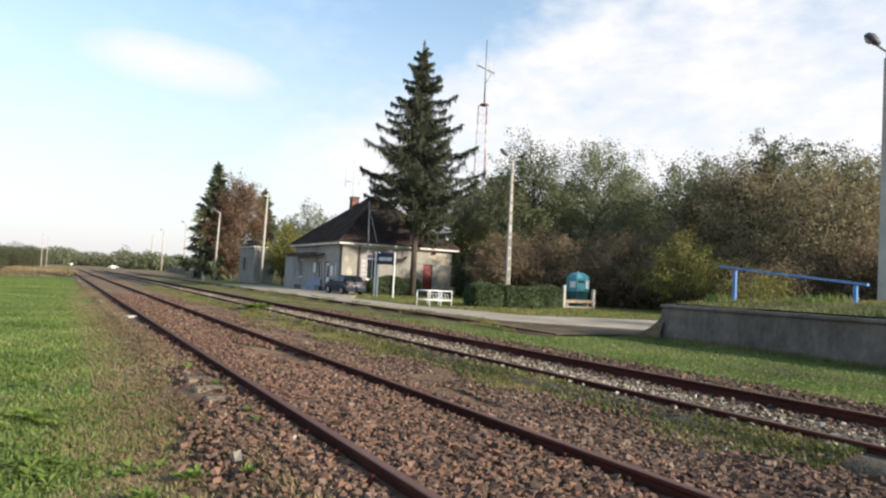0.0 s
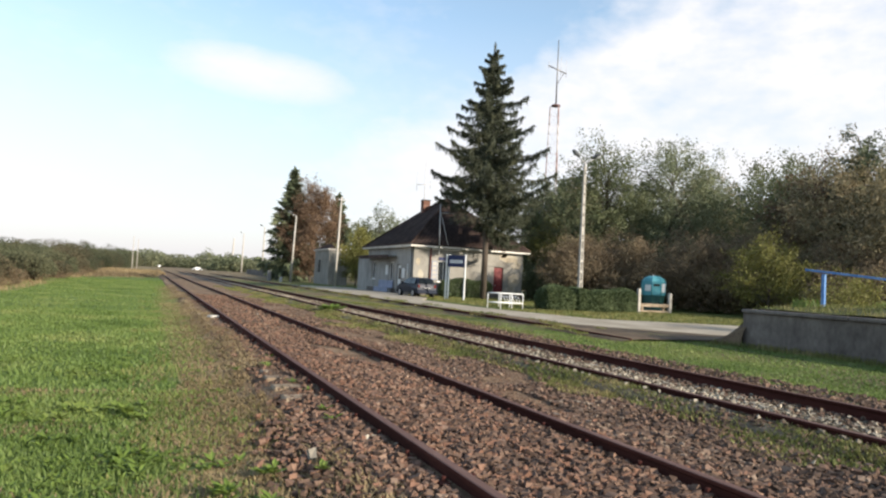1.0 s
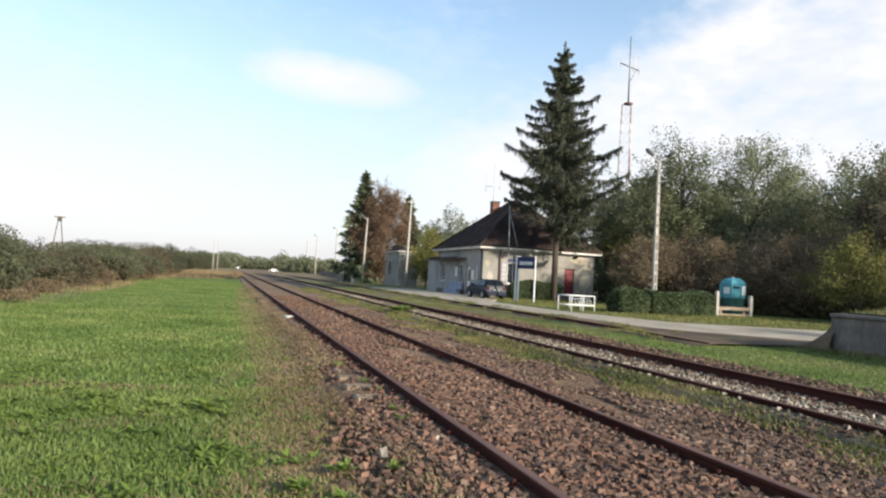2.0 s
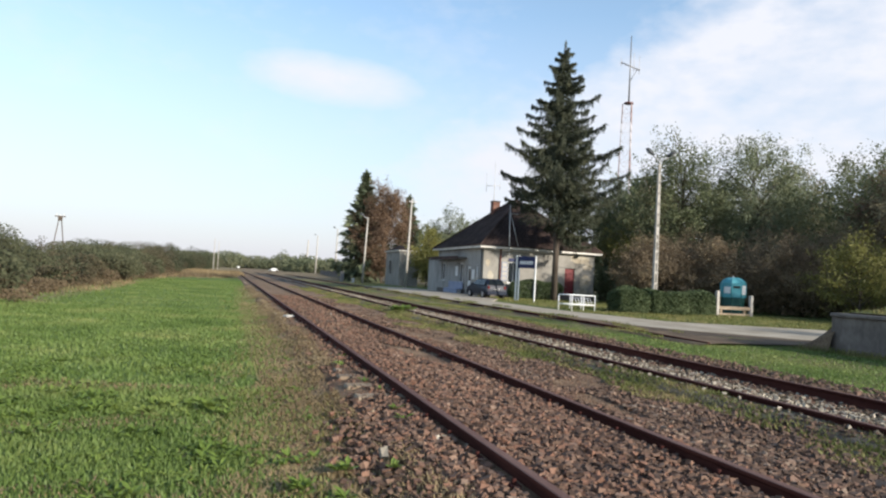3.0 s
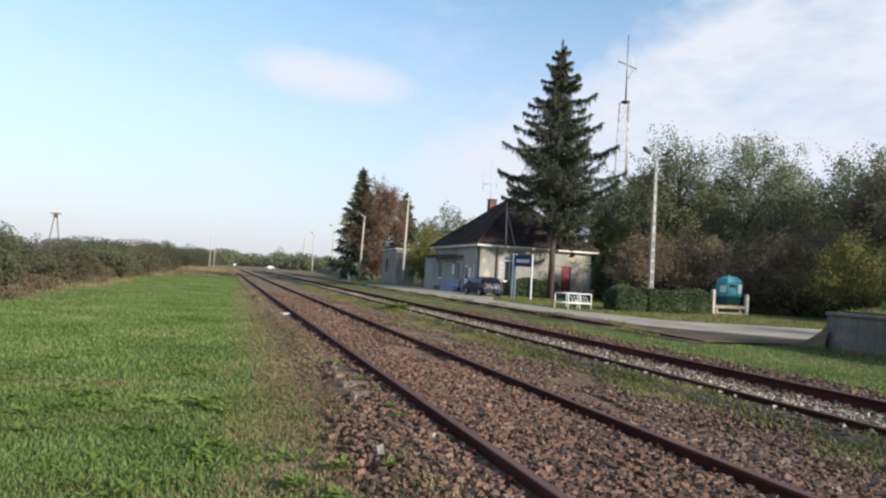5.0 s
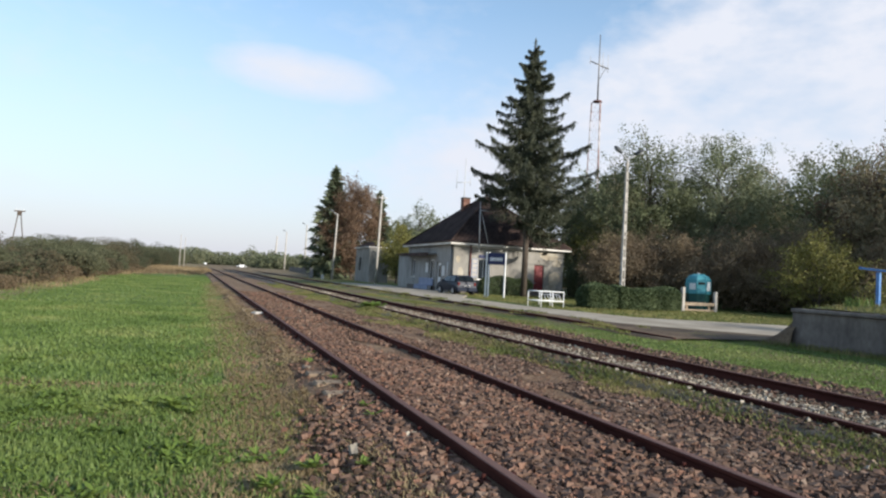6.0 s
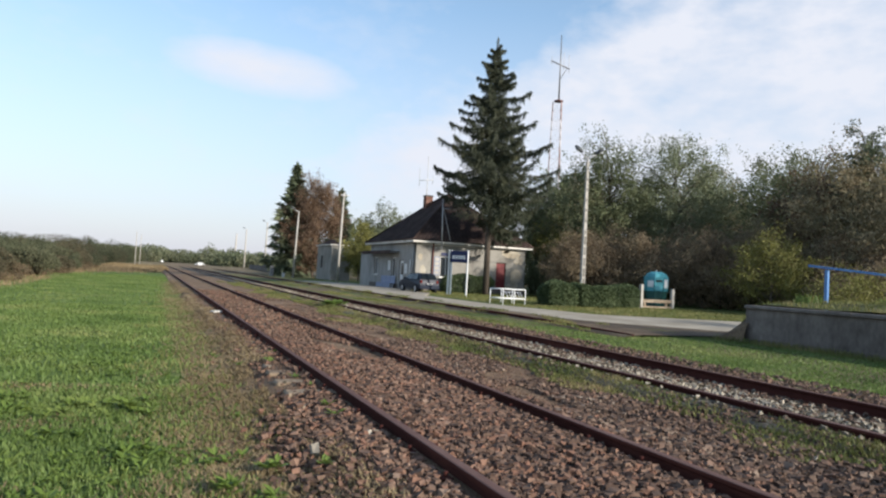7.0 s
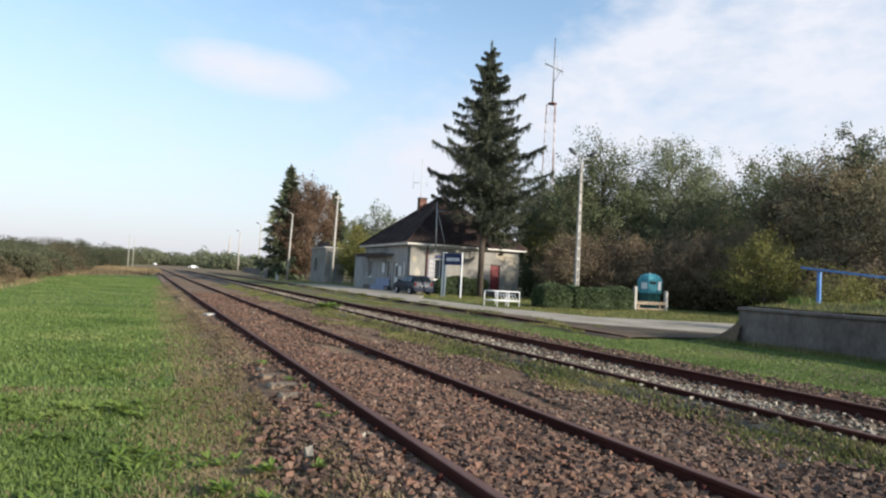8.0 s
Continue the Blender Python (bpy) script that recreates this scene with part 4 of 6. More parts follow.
def broadleaf(name, label, x, y, z, h, spread, low, leaves, seed, clumps=90, per=150, leaf=0.17, trunk=0.22, squash=1.0, category="tree", flat=1.0):
    """A tree or bush: trunk, limbs, and leaf clumps gathered round the limb tips with gaps between."""
    rng = np.random.default_rng(seed)
    t = thing(name, label, category, at=pose(x, y, z))
    cen = []
    while len(cen) < clumps:
        d = rng.normal(size=3)
        d /= np.linalg.norm(d)
        r = rng.uniform(0.2, 1.0) ** 0.5
        bump = 1 + 0.5 * noise.noise(Vector(d * 1.9) + Vector((seed, 0, 0)))
        if noise.noise(Vector(d * r * spread * 0.55) + Vector((0, seed, 3))) < -0.18:
            continue
        zz = low + (h * 0.93 - low) * (0.5 + 0.5 * d[2] * r * min(1.0, bump))
        wide = spread * (1.0 if d[2] < 0 else 1.0 - 0.25 * d[2]) * bump
        cen.append((d[0] * r * wide, d[1] * r * wide * squash, zz))
    cen = np.array(cen)
    cen = np.repeat(cen, 3, 0) + rng.normal(size=(3 * len(cen), 3)) * (0.18 + spread * 0.07)
    clumps = len(cen)
    limbs = cen[rng.permutation(len(cen))[:min(28, clumps // 3)]]
    part("trunk", branchy(rng, h * 0.9, spread, low * 0.7, trunk, limbs), "bark", t)
    per = int(per * 0.5)
    # sprays: drawn out along the twig, up and outwards, a few of them reaching past the rest
    axis = (cen - np.array([0, 0, low + (h - low) * 0.35])) / spread
    axis = axis / (np.linalg.norm(axis, axis=1, keepdims=True) + 1e-6) * np.array([1, 1, flat]) + np.array([0, 0, 0.45 * flat]) + rng.normal(size=cen.shape) * 0.35
    axis /= np.linalg.norm(axis, axis=1, keepdims=True)
    reach = (0.30 + spread * 0.10) * rng.uniform(0.6, 1.3, len(cen)) * np.where(rng.uniform(size=len(cen)) < 0.12, 1.7, 1.0)
    wide = (0.14 + spread * 0.048) * rng.uniform(0.6, 1.4, len(cen))
    q = rng.uniform(-0.8, 1.0, (len(cen), per, 1))
    off = rng.normal(size=(len(cen), per, 3)) * np.array([1, 1, 0.8 * flat])
    pts = cen[:, None, :] + axis[:, None, :] * q * reach[:, None, None] + off * wide[:, None, None] * (1.1 - 0.6 * q)
    out = (off * 0.6 + rng.normal(size=off.shape) * 0.6 + axis[:, None, :] * 0.5).reshape(-1, 3)
    pts = pts.reshape(-1, 3)
    up = pts[:, 2] > 0.05
    pts, out = pts[up], out[up]
    soup("crown", *leaf_quads(pts, leaf * 0.53, rng, 0.0, 1.5, out), leaves, t)
    return t


def conifer(name, label, x, y, z, h, radius, low, seed, whorls=34, per=9, twig=0.30, droop=0.35, fill=46):
    """A spruce: straight tapered trunk, whorls of drooping boughs hung with needle sprays."""
    rng = np.random.default_rng(seed)
    t = thing(name, label, "tree", at=pose(x, y, z))
    bm = bmesh.new()
    tube(bm, (0, 0, -0.2), (0, 0, h * 0.5), 0.21 * h / 18, 0.14 * h / 18, 10)
    tube(bm, (0, 0, h * 0.5), (0, 0, h), 0.14 * h / 18, 0.02, 8)
    vs, dirs = [], []
    for w in range(whorls):
        u = (w / (whorls - 1)) ** 0.9
        zc = low + (h - low - 0.3) * u
        reach = radius * min(1.0, 1.14 * (1 - u) ** 0.86 + 0.02) * (0.50 + 0.50 * min(1, u * 5 + 0.1))
        reach *= rng.uniform(0.78, 1.12) * (1.0 if u < 0.6 else 1.0 - 0.5 * (u - 0.6))
        turn = rng.uniform(0, 6.28)
        for b in range(per):
            az = turn + 6.283 * b / per + rng.normal() * 0.22
            ln = reach * rng.uniform(0.55, 1.12) + 0.12
            rise = 0.30 * u - droop * (1 - u)
            k = max(6, int(fill * (0.25 + ln / radius)))
            s = rng.uniform(0.08, 1, k) ** 0.75
            out = ln * s
            up = ln * (rise * s - 0.22 * np.sin(s * 2.6) * (1 - u) + 0.16 * s ** 3)
            side = rng.normal(size=k) * 0.10 * ln * (0.35 + s) * (1.15 - s * 0.7)
            hang = -np.abs(rng.normal(size=k)) * (0.26 * (1 - u * 0.6)) * (0.4 + 0.6 * s)
            c, sn = math.cos(az), math.sin(az)
            dirs.append(np.stack([np.full(k, c) - sn * side / ln, np.full(k, sn) + c * side / ln, np.full(k, rise - 0.25 * (1 - u))], 1))
            vs.append(np.stack([c * out - sn * side, sn * out + c * side, zc + up + hang], 1))
            if b % 2 == 0:
                e = Vector((c * ln * 0.85, sn * ln * 0.85, zc + ln * 0.85 * rise))
                tube(bm, (0, 0, zc), e, 0.035, 0.01, 4)
    pts = np.concatenate(vs)
    top = np.stack([rng.normal(size=60) * 0.08, rng.normal(size=60) * 0.08, h - rng.uniform(0, 1.1, 60)], 1)
    part("trunk", bm, "bark", t)
    soup("crown", *leaf_quads(np.concatenate([pts, top]), twig, rng, 0.35, 2.6, None, np.concatenate(dirs + [np.tile((0, 0, 1.0), (60, 1))])), "pine", t)
    return t


def ragged_spruce(label, x, y, z, seed):
    """An old spruce: uneven whorls of sagging boughs with lifted tips, each hung with combs of pendulous twigs."""
    rng = np.random.default_rng(seed)
    t = thing("spruce_tree", label, "tree", at=pose(x, y, z))
    h = 19.0
    bm = bmesh.new()
    tube(bm, (0, 0, -0.2), (0, 0, h * 0.5), 0.24, 0.16, 10)
    tube(bm, (0, 0, h * 0.5), (0, 0, h), 0.16, 0.02, 8)
    vs, dirs = [], []
    zc = 5.0
    while zc < 18.5:
        reach = float(np.interp(zc, (5.0, 6.5, 8.4, 10.4, 12.0, 13.2, 14.6, 16.3, 17.8, 19.0), (3.6, 4.5, 4.9, 4.7, 3.7, 3.2, 2.7, 1.9, 1.0, 0.15)))
        reach *= rng.uniform(0.72, 1.12)
        turn = rng.uniform(0, 6.28)
        per = int(rng.integers(8, 11)) if zc < 12 else int(rng.integers(5, 8))
        for b in range(per):
            az = turn + 6.283 * b / per + rng.normal() * 0.25
            c, sn = math.cos(az), math.sin(az)
            if zc < 7.6 and c * 0.88 - sn * 0.47 < -0.25:
                continue
            ln = reach * (rng.uniform(0.55, 0.86) if rng.uniform() < 0.68 else rng.uniform(0.88, 1.1))
            z0 = zc + rng.normal() * 0.18
            u = (z0 - 5.0) / 14.0
            sag, lift = 0.30 - 0.24 * u, 0.07 + 0.10 * u
            bough = lambda f: ln * (-sag * np.sin(f * 2.3) + lift * f ** 3)
            # needles along the bough and its flat side twigs
            k = int(40 + ln * 70)
            q = rng.uniform(0.05, 1.0, k)
            side = rng.normal(size=k) * (0.16 * ln * (1.08 - q) + 0.03)
            vs.append(np.stack([c * ln * q - sn * side, sn * ln * q + c * side, z0 + bough(q) - 0.25 * np.abs(side) + rng.normal(size=k) * 0.03], 1))
            dirs.append(np.stack([c - sn * np.sign(side) * 0.7, sn + c * np.sign(side) * 0.7, np.full(k, -0.1)], 1))
            # combs of hanging twigs
            n = int(8 + ln * 18)
            qt = rng.uniform(0.12, 1.0, n)
            st = rng.normal(size=n) * 0.13 * ln * (1.1 - qt)
            drop = (0.22 + 0.75 * rng.uniform(size=n) ** 1.6) * (1.1 - 0.5 * qt) * min(0.9, 0.2 + ln / 3.5)
            m = 9
            w = rng.uniform(0, 1, (n, m))
            base = np.stack([c * ln * qt - sn * st, sn * ln * qt + c * st, z0 + bough(qt)], 1)[:, None, :]
            hang = np.concatenate([rng.normal(size=(n, m, 2)) * 0.035, -(w * drop[:, None])[..., None]], 2)
            vs.append((base + hang).reshape(-1, 3))
            dirs.append(np.tile((0, 0, -1.0), (n * m, 1)) + rng.normal(size=(n * m, 3)) * 0.25)
            last = None
            for i in range(5):
                f = i / 4.0
                e = Vector((c * ln * f, sn * ln * f, z0 + float(bough(f))))
                if last is not None:
                    tube(bm, last, e, 0.04 * (1.2 - f), 0.04 * (1.0 - f) + 0.006, 4)
                last = e
        zc += rng.uniform(0.38, 0.78) + 0.3 * max(0.0, (zc - 13.0) / 5.0)
    # inner twigs close about the stem
    k = 12000
    zi = 5.4 + 12.6 * rng.uniform(size=k) ** 1.2
    ri = np.interp(zi, (5, 9, 13, 18.6), (2.9, 2.6, 1.2, 0.12)) * np.sqrt(rng.uniform(size=k))
    ai = rng.uniform(0, 6.283, k)
    vs.append(np.stack([ri * np.cos(ai), ri * np.sin(ai), zi], 1))
    dirs.append(np.stack([np.cos(ai), np.sin(ai), np.full(k, -0.8)], 1))
    top = np.stack([rng.normal(size=90) * 0.05, rng.normal(size=90) * 0.05, h - rng.uniform(0, 1.3, 90)], 1)
    part("trunk", bm, "bark", t)
    soup("crown", *leaf_quads(np.concatenate(vs + [top]), 0.046, rng, 0.2, 5.0, None, np.concatenate(dirs + [np.tile((0, 0, 1.0), (90, 1))])), "spruce", t)
    return t


G = 0.06
ragged_spruce("tall dark green spruce beside the station house", 22.45, 43.2, G, 8)
conifer("spruce_tree", "dark spruce by the far shed", 17.6, 91.0, G, 15.2, 4.3, 0.8, 5, 30, 9, 0.34, 0.4, 34)
conifer("spruce_tree", "dark spruce behind the russet tree", 25.8, 98.0, G, 13.2, 3.6, 1.0, 6, 26, 8, 0.34, 0.3, 30)
broadleaf("autumn_tree", "russet-brown autumn tree by the far shed", 20.0, 89.0, G, 14.4, 4.0, 0.3, "leaf_brown", 11, 210, 150, 0.2)
broadleaf("bush", "yellow-green bush beside the far shed", 21.5, 72.6, G, 7.2, 1.9, 0.4, "leaf_yellow", 12, 80, 90, 0.2, 0.1, category="bush")
broadleaf("tree", "green tree behind the station house", 27.6, 84.0, G, 11.0, 3.8, 1.0, "leaf_willow", 13, 70, 90, 0.25)
broadleaf("tree", "green tree behind the station house", 36.0, 96.0, G, 11.0, 4.2, 1.5, "leaf_dark", 14, 70, 90, 0.28)

# wood behind the yard
broadleaf("alder_tree", "dark green alder behind the yard", 35.2, 46.5, G, 15.3, 4.6, 2.5, "leaf_dark", 21, 130, 130, 0.21)
broadleaf("willow_tree", "grey-green willow behind the yard", 40.6, 44.0, G, 15.6, 5.2, 2.5, "leaf_willow", 22, 150, 140, 0.20)
broadleaf("tree", "dark green tree beside the radio mast", 33.2, 54.5, G, 12.6, 4.4, 1.5, "leaf_dark", 23, 110, 110, 0.23)
broadleaf("tree", "olive tree in the wood behind the yard", 42.0, 60.0, G, 14.0, 5.0, 1.5, "leaf_olive", 24, 90, 100, 0.26)
broadleaf("tree", "dark green tree in the wood", 45.2, 35.0, G, 13.6, 5.0, 1.5, "leaf_dark", 25, 130, 130, 0.21)
broadleaf("tree", "brown-tinged autumn tree in the wood", 41.0, 28.2, G, 11.9, 4.6, 1.2, "leaf_olive", 26, 130, 130, 0.20)
broadleaf("tree", "dark green tree in the wood", 46.5, 27.0, G, 12.6, 4.6, 2.0, "leaf_dark", 27, 120, 130, 0.21)
broadleaf("tree", "olive autumn tree in the wood", 38.8, 22.0, G, 10.0, 4.0, 0.8, "leaf_olive", 28, 120, 130, 0.19)
broadleaf("tree", "russet autumn tree in the wood", 42.6, 32.0, G, 11.8, 3.6, 1.5, "leaf_brown", 29, 90, 110, 0.19)
broadleaf("tree", "dark green tree at the wood's edge", 47.5, 18.2, G, 12.4, 4.6, 0.8, "leaf_dark", 30, 120, 130, 0.20)
broadleaf("tree", "tall tree deep in the wood", 52.0, 42.0, G, 15.0, 5.5, 1.0, "leaf_dark", 31, 110, 120, 0.24)
broadleaf("tree", "tall tree deep in the wood", 52.0, 52.0, G, 15.0, 5.5, 1.0, "leaf_olive", 32, 110, 120, 0.24)
broadleaf("tree", "tall tree deep in the wood", 54.0, 30.0, G, 12.4, 5.0, 1.0, "leaf_dark", 33, 110, 120, 0.24)
broadleaf("tree", "tall tree deep in the wood", 52.0, 19.0, G, 14.0, 5.5, 1.0, "leaf_olive", 34, 110, 120, 0.24)


broadleaf("pine_tree", "dark green pine with layered boughs rising from the wood", 42.2, 28.3, G, 14.2, 2.2, 5.0, "pine", 71, 40, 110, 0.2, flat=0.35)
broadleaf("pine_tree", "dark green pine with layered boughs rising from the wood", 44.4, 26.3, G, 13.1, 2.6, 4.0, "pine", 72, 50, 110, 0.2, flat=0.35)
broadleaf("pine_tree", "dark green pine with layered boughs rising from the wood", 45.9, 24.4, G, 12.0, 3.0, 3.0, "pine", 73, 60, 110, 0.2, flat=0.35)

# brown thicket under the trees
for i, (x, y, h, s) in enumerate(((28.4, 39.5, 5.0, 2.6), (31.8, 37.2, 5.4, 2.9), (34.0, 34.0, 5.4, 2.9), (36.2, 31.2, 5.0, 2.8), (30.0, 42.5, 5.6, 2.8), (37.0, 38.0, 6.2, 3.2), (39.0, 33.8, 6.4, 3.2), (33.5, 42.5, 6.0, 3.0), (37.4, 26.4, 4.8, 2.6), (36.6, 18.5, 4.6, 2.6), (35.0, 13.5, 4.2, 2.6), (35.0, 33.4, 4.2, 2.2), (37.0, 22.6, 4.8, 2.6), (39.6, 19.6, 5.0, 2.8), (40.5, 24.5, 5.6, 2.8), (37.5, 15.5, 4.6, 2.8))):
    tagged(broadleaf("thicket", "dense grey-brown thicket under the trees", x, y, G, h, s, 0.1, "thicket", 40 + i, 90, 110, 0.15, 0.06, category="bush"), group="thickets under the trees")
broadleaf("bush", "yellow-green autumn bush in front of the wood", 31.7, 26.6, G, 5.0, 2.15, 0.3, "leaf_yellow", 60, 75, 85, 0.13, 0.08, category="bush")
broadleaf("bush", "low brownish bush in front of the wood", 32.4, 22.2, G, 2.9, 1.9, 0.3, "thicket", 61, 70, 120, 0.13, 0.08, category="bush")
broadleaf("bush", "green shrub beside the house corner", 29.6, 48.0, G, 3.0, 1.6, 0.2, "leaf_dark", 62, 40, 90, 0.15, 0.06, category="bush")
broadleaf("bush", "bright green sapling by the radio mast", 33.0, 49.8, G, 7.0, 2.2, 2.5, "leaf_yellow", 63, 40, 90, 0.17, 0.08, category="bush")
broadleaf("bush", "yellowing weeds on the loading bank", 20.4, 14.2, 0.7, 1.25, 0.9, 0.1, "leaf_yellow", 64, 40, 60, 0.08, 0.03, category="bush")


def hedge(x0, x1, y0, y1, h, label, seed, per):
    """A clipped hedge: stems inside, leaves packed towards its faces."""
    rng = np.random.default_rng(seed)
    t = thing("hedge", label, "hedge", at=pose((x0 + x1) / 2, (y0 + y1) / 2, G))
    lx, ly = (x1 - x0) / 2, (y1 - y0) / 2
    bm = bmesh.new()
    for i in range(int((x1 - x0) / 0.35)):
        x = -lx + 0.2 + i * 0.35
        tube(bm, (x, rng.uniform(-0.15, 0.15) * ly, -0.1), (x + rng.normal() * 0.1, rng.normal() * 0.3 * ly, h * 0.8), 0.025, 0.01, 5)
    part("stems", bm, "bark", t)
    u = rng.uniform(-1, 1, (per, 3))
    ax = rng.integers(0, 3, per)
    depth = 1 - np.abs(rng.normal(size=per)) * 0.16
    for k in range(3):
        s = ax == k
        u[s, k] = np.sign(u[s, k]) * depth[s]
    u *= (np.abs(u).max(1) / (np.abs(u) ** 5).sum(1) ** 0.2)[:, None]
    p = u * np.array([lx, ly, h / 2]) * np.array([1.04, 1.04, 1.03]) + np.array([0, 0, h / 2])
    wob = np.array([noise.noise(Vector((a[0] * 1.1 + seed, a[1], a[2] * 1.3))) for a in p])
    p *= (1 + 0.17 * wob)[:, None]
    p[:, 2] = np.maximum(p[:, 2], 0.03)
    soup("foliage", *leaf_quads(p, 0.055, rng, 0, 1.4), "hedge", t)


hedge(18.35, 20.2, 28.3, 29.7, 1.22, "clipped dark green hedge along the path", 1, 20000)
hedge(20.25, 22.5, 28.35, 29.7, 1.18, "clipped dark green hedge along the path", 2, 20000)
hedge(22.6, 24.9, 29.2, 30.5, 1.22, "clipped dark green hedge beside the container", 3, 16000)
hedge(19.8, 24.0, 44.6, 45.5, 1.35, "dark clipped hedge under the station house wall", 4, 26000)


# ---- far woods ----
def far_wood(name, label, spots, leaves, seed, leaf, per):
    """A far belt of trees, too many to count, as clumps over a ragged skyline."""
    rng = np.random.default_rng(seed)
    out = []
    for x, y, h, s in spots:
        k = int(per * s)
        d = rng.normal(size=(k, 3))
        d /= np.linalg.norm(d, axis=1, keepdims=True)
        r = rng.uniform(0.2, 1, (k, 1)) ** 0.4
        p = d * r * np.array([s, s, h * 0.5]) + np.array([x, y, h * 0.5])
        w = np.array([noise.noise(Vector(a * 0.55)) for a in p])
        p = p[w > -0.16]
        p[:, 2] = np.maximum(p[:, 2], 0.0)
        out.append(p)
    v, f = leaf_quads(np.concatenate(out), leaf, rng)
    tagged(soup(name, v, f, leaves), label, "wood", kind="stuff")


def belts():
    rnd = random.Random(7)
    left = []
    for y in np.linspace(40, 170, 120):
        big = rnd.random() < 0.22
        left.append((-6.8 + max(0, y - 120) * 0.05 - rnd.uniform(0, 1) ** 1.3 * 15, y, (0.026 * y + 0.8) * (rnd.uniform(0.85, 1.2) if big else rnd.uniform(0.3, 0.8)), rnd.uniform(1.6, 3.0) if big else rnd.uniform(1.0, 2.4)))
    left += [(rnd.uniform(-17, -4), y, rnd.uniform(2.5, 5.5), rnd.uniform(2.5, 4.5)) for y in np.linspace(170, 300, 34)]
    left += [(-23 + rnd.uniform(-5, 5), 62 + rnd.uniform(-4, 4), rnd.uniform(3.4, 4.4), rnd.uniform(1.6, 2.4)) for i in range(4)]
    rnd.shuffle(left)
    cut = len(left) // 3
    far_wood("scrub", "grey-green scrub belt beyond the meadow", left[:cut], "scrub", 3, 0.09, 1450)
    far_wood("scrub", "dark green scrub belt beyond the meadow", left[cut:2 * cut], "scrub_dark", 31, 0.09, 1450)
    far_wood("scrub", "brownish half-bare scrub belt beyond the meadow", left[2 * cut:], "scrub_brown", 32, 0.09, 1450)
    near_scrub = [(-9.0 + rnd.uniform(-4, 2.6), y, rnd.uniform(0.6, 1.9), rnd.uniform(0.7, 1.7)) for y in np.linspace(18, 75, 74)]
    near_scrub += [(-11.6, 40.5, 3.0, 1.5), (-12.6, 41.5, 2.7, 1.4), (-10.8, 39.0, 2.4, 1.3), (-10.6, 46.5, 2.75, 0.8)]
    far_wood("scrub", "low olive scrub at the meadow's edge", near_scrub[::2], "scrub", 4, 0.075, 1500)
    far_wood("scrub", "brown half-bare scrub at the meadow's edge", near_scrub[1::2], "scrub_brown", 9, 0.075, 1500)
    foot = [(-5.9 - rnd.uniform(0, 1) ** 1.5 * 6, y, rnd.uniform(0.3, 0.85), rnd.uniform(0.5, 1.3)) for y in np.linspace(17, 100, 130)]
    foot += [(rnd.uniform(-18, -6.2), rnd.uniform(15.5, 24), rnd.uniform(0.3, 0.9), rnd.uniform(0.5, 1.2)) for i in range(30)]
    far_wood("dry_weeds", "brown withered weeds in front of the scrub", foot, "straw_brown", 10, 0.055, 700)
    far = [(x, 330 + rnd.uniform(-30, 30), rnd.uniform(3.5, 8), rnd.uniform(6, 12)) for x in np.linspace(-70, 160, 70)]
    far += [(x, 215 + rnd.uniform(-20, 20), rnd.uniform(2.8, 6.0), rnd.uniform(3, 6)) for x in np.linspace(20, 90, 38)]
    far += [(23.0, 300, 9.8, 3.2), (31.5, 298, 8.2, 2.6), (1.5, 310, 6.2, 3.0)]
    far_wood("far_wood", "hazy distant tree line along the railway", far, "far_leaf", 5, 0.45, 230)
    mid = [(x, 128 + rnd.uniform(-8, 8), rnd.uniform(7, 11), rnd.uniform(3.5, 5.5)) for x in np.linspace(36, 84, 18)]
    far_wood("far_wood", "green trees behind the station", mid, "far_leaf", 6, 0.42, 500)
    back = [(x, rnd.uniform(64, 84), rnd.uniform(11, 15), rnd.uniform(4, 6)) for x in np.linspace(44, 90, 18)]
    back += [(rnd.uniform(58, 72), y, rnd.uniform(12, 15), rnd.uniform(4, 6)) for y in np.linspace(8, 64, 22)]
    back += [(rnd.uniform(44, 52), y, rnd.uniform(4, 6), rnd.uniform(2.5, 4)) for y in np.linspace(15, 60, 28)]
    far_wood("far_wood", "dark trees closing the wood behind", back, "leaf_dark", 8, 0.42, 500)


belts()

# ---- lamps, poles and mast ----
def lattice_post(t, x, y, z0, z1, w0, w1):
    """A reinforced-concrete post of two tapering legs joined by rungs."""
    for s in (-1, 1):
        bm = bmesh.new()
        vs = []
        for z, w in ((z0, w0), (z1, w1)):
            a, b = s * w * 0.5, s * w * 0.22
            vs.append([bm.verts.new((x + u, y + v, z)) for u, v in ((a, -w * 0.45), (b, -w * 0.45), (b, w * 0.45), (a, w * 0.45))])
        for i in range(4):
            bm.faces.new((vs[0][i], vs[0][(i + 1) % 4], vs[1][(i + 1) % 4], vs[1][i]))
        bm.faces.new(vs[0]), bm.faces.new(vs[1])
        bmesh.ops.recalc_face_normals(bm, faces=bm.faces)
        part("post_leg", bm, "post", t)
    k = int((z1 - z0) / 0.55)
    for i in range(k + 1):
        z = z0 + (z1 - z0) * i / k
        w = w0 + (w1 - w0) * i / k
        hgt = 0.10 if z < z0 + (z1 - z0) * 0.55 else 0.30
        part("rung", boxed((x - w * 0.222, y - w * 0.38, z - hgt), (x + w * 0.222, y + w * 0.38, z + hgt * 0.4)), "post", t)


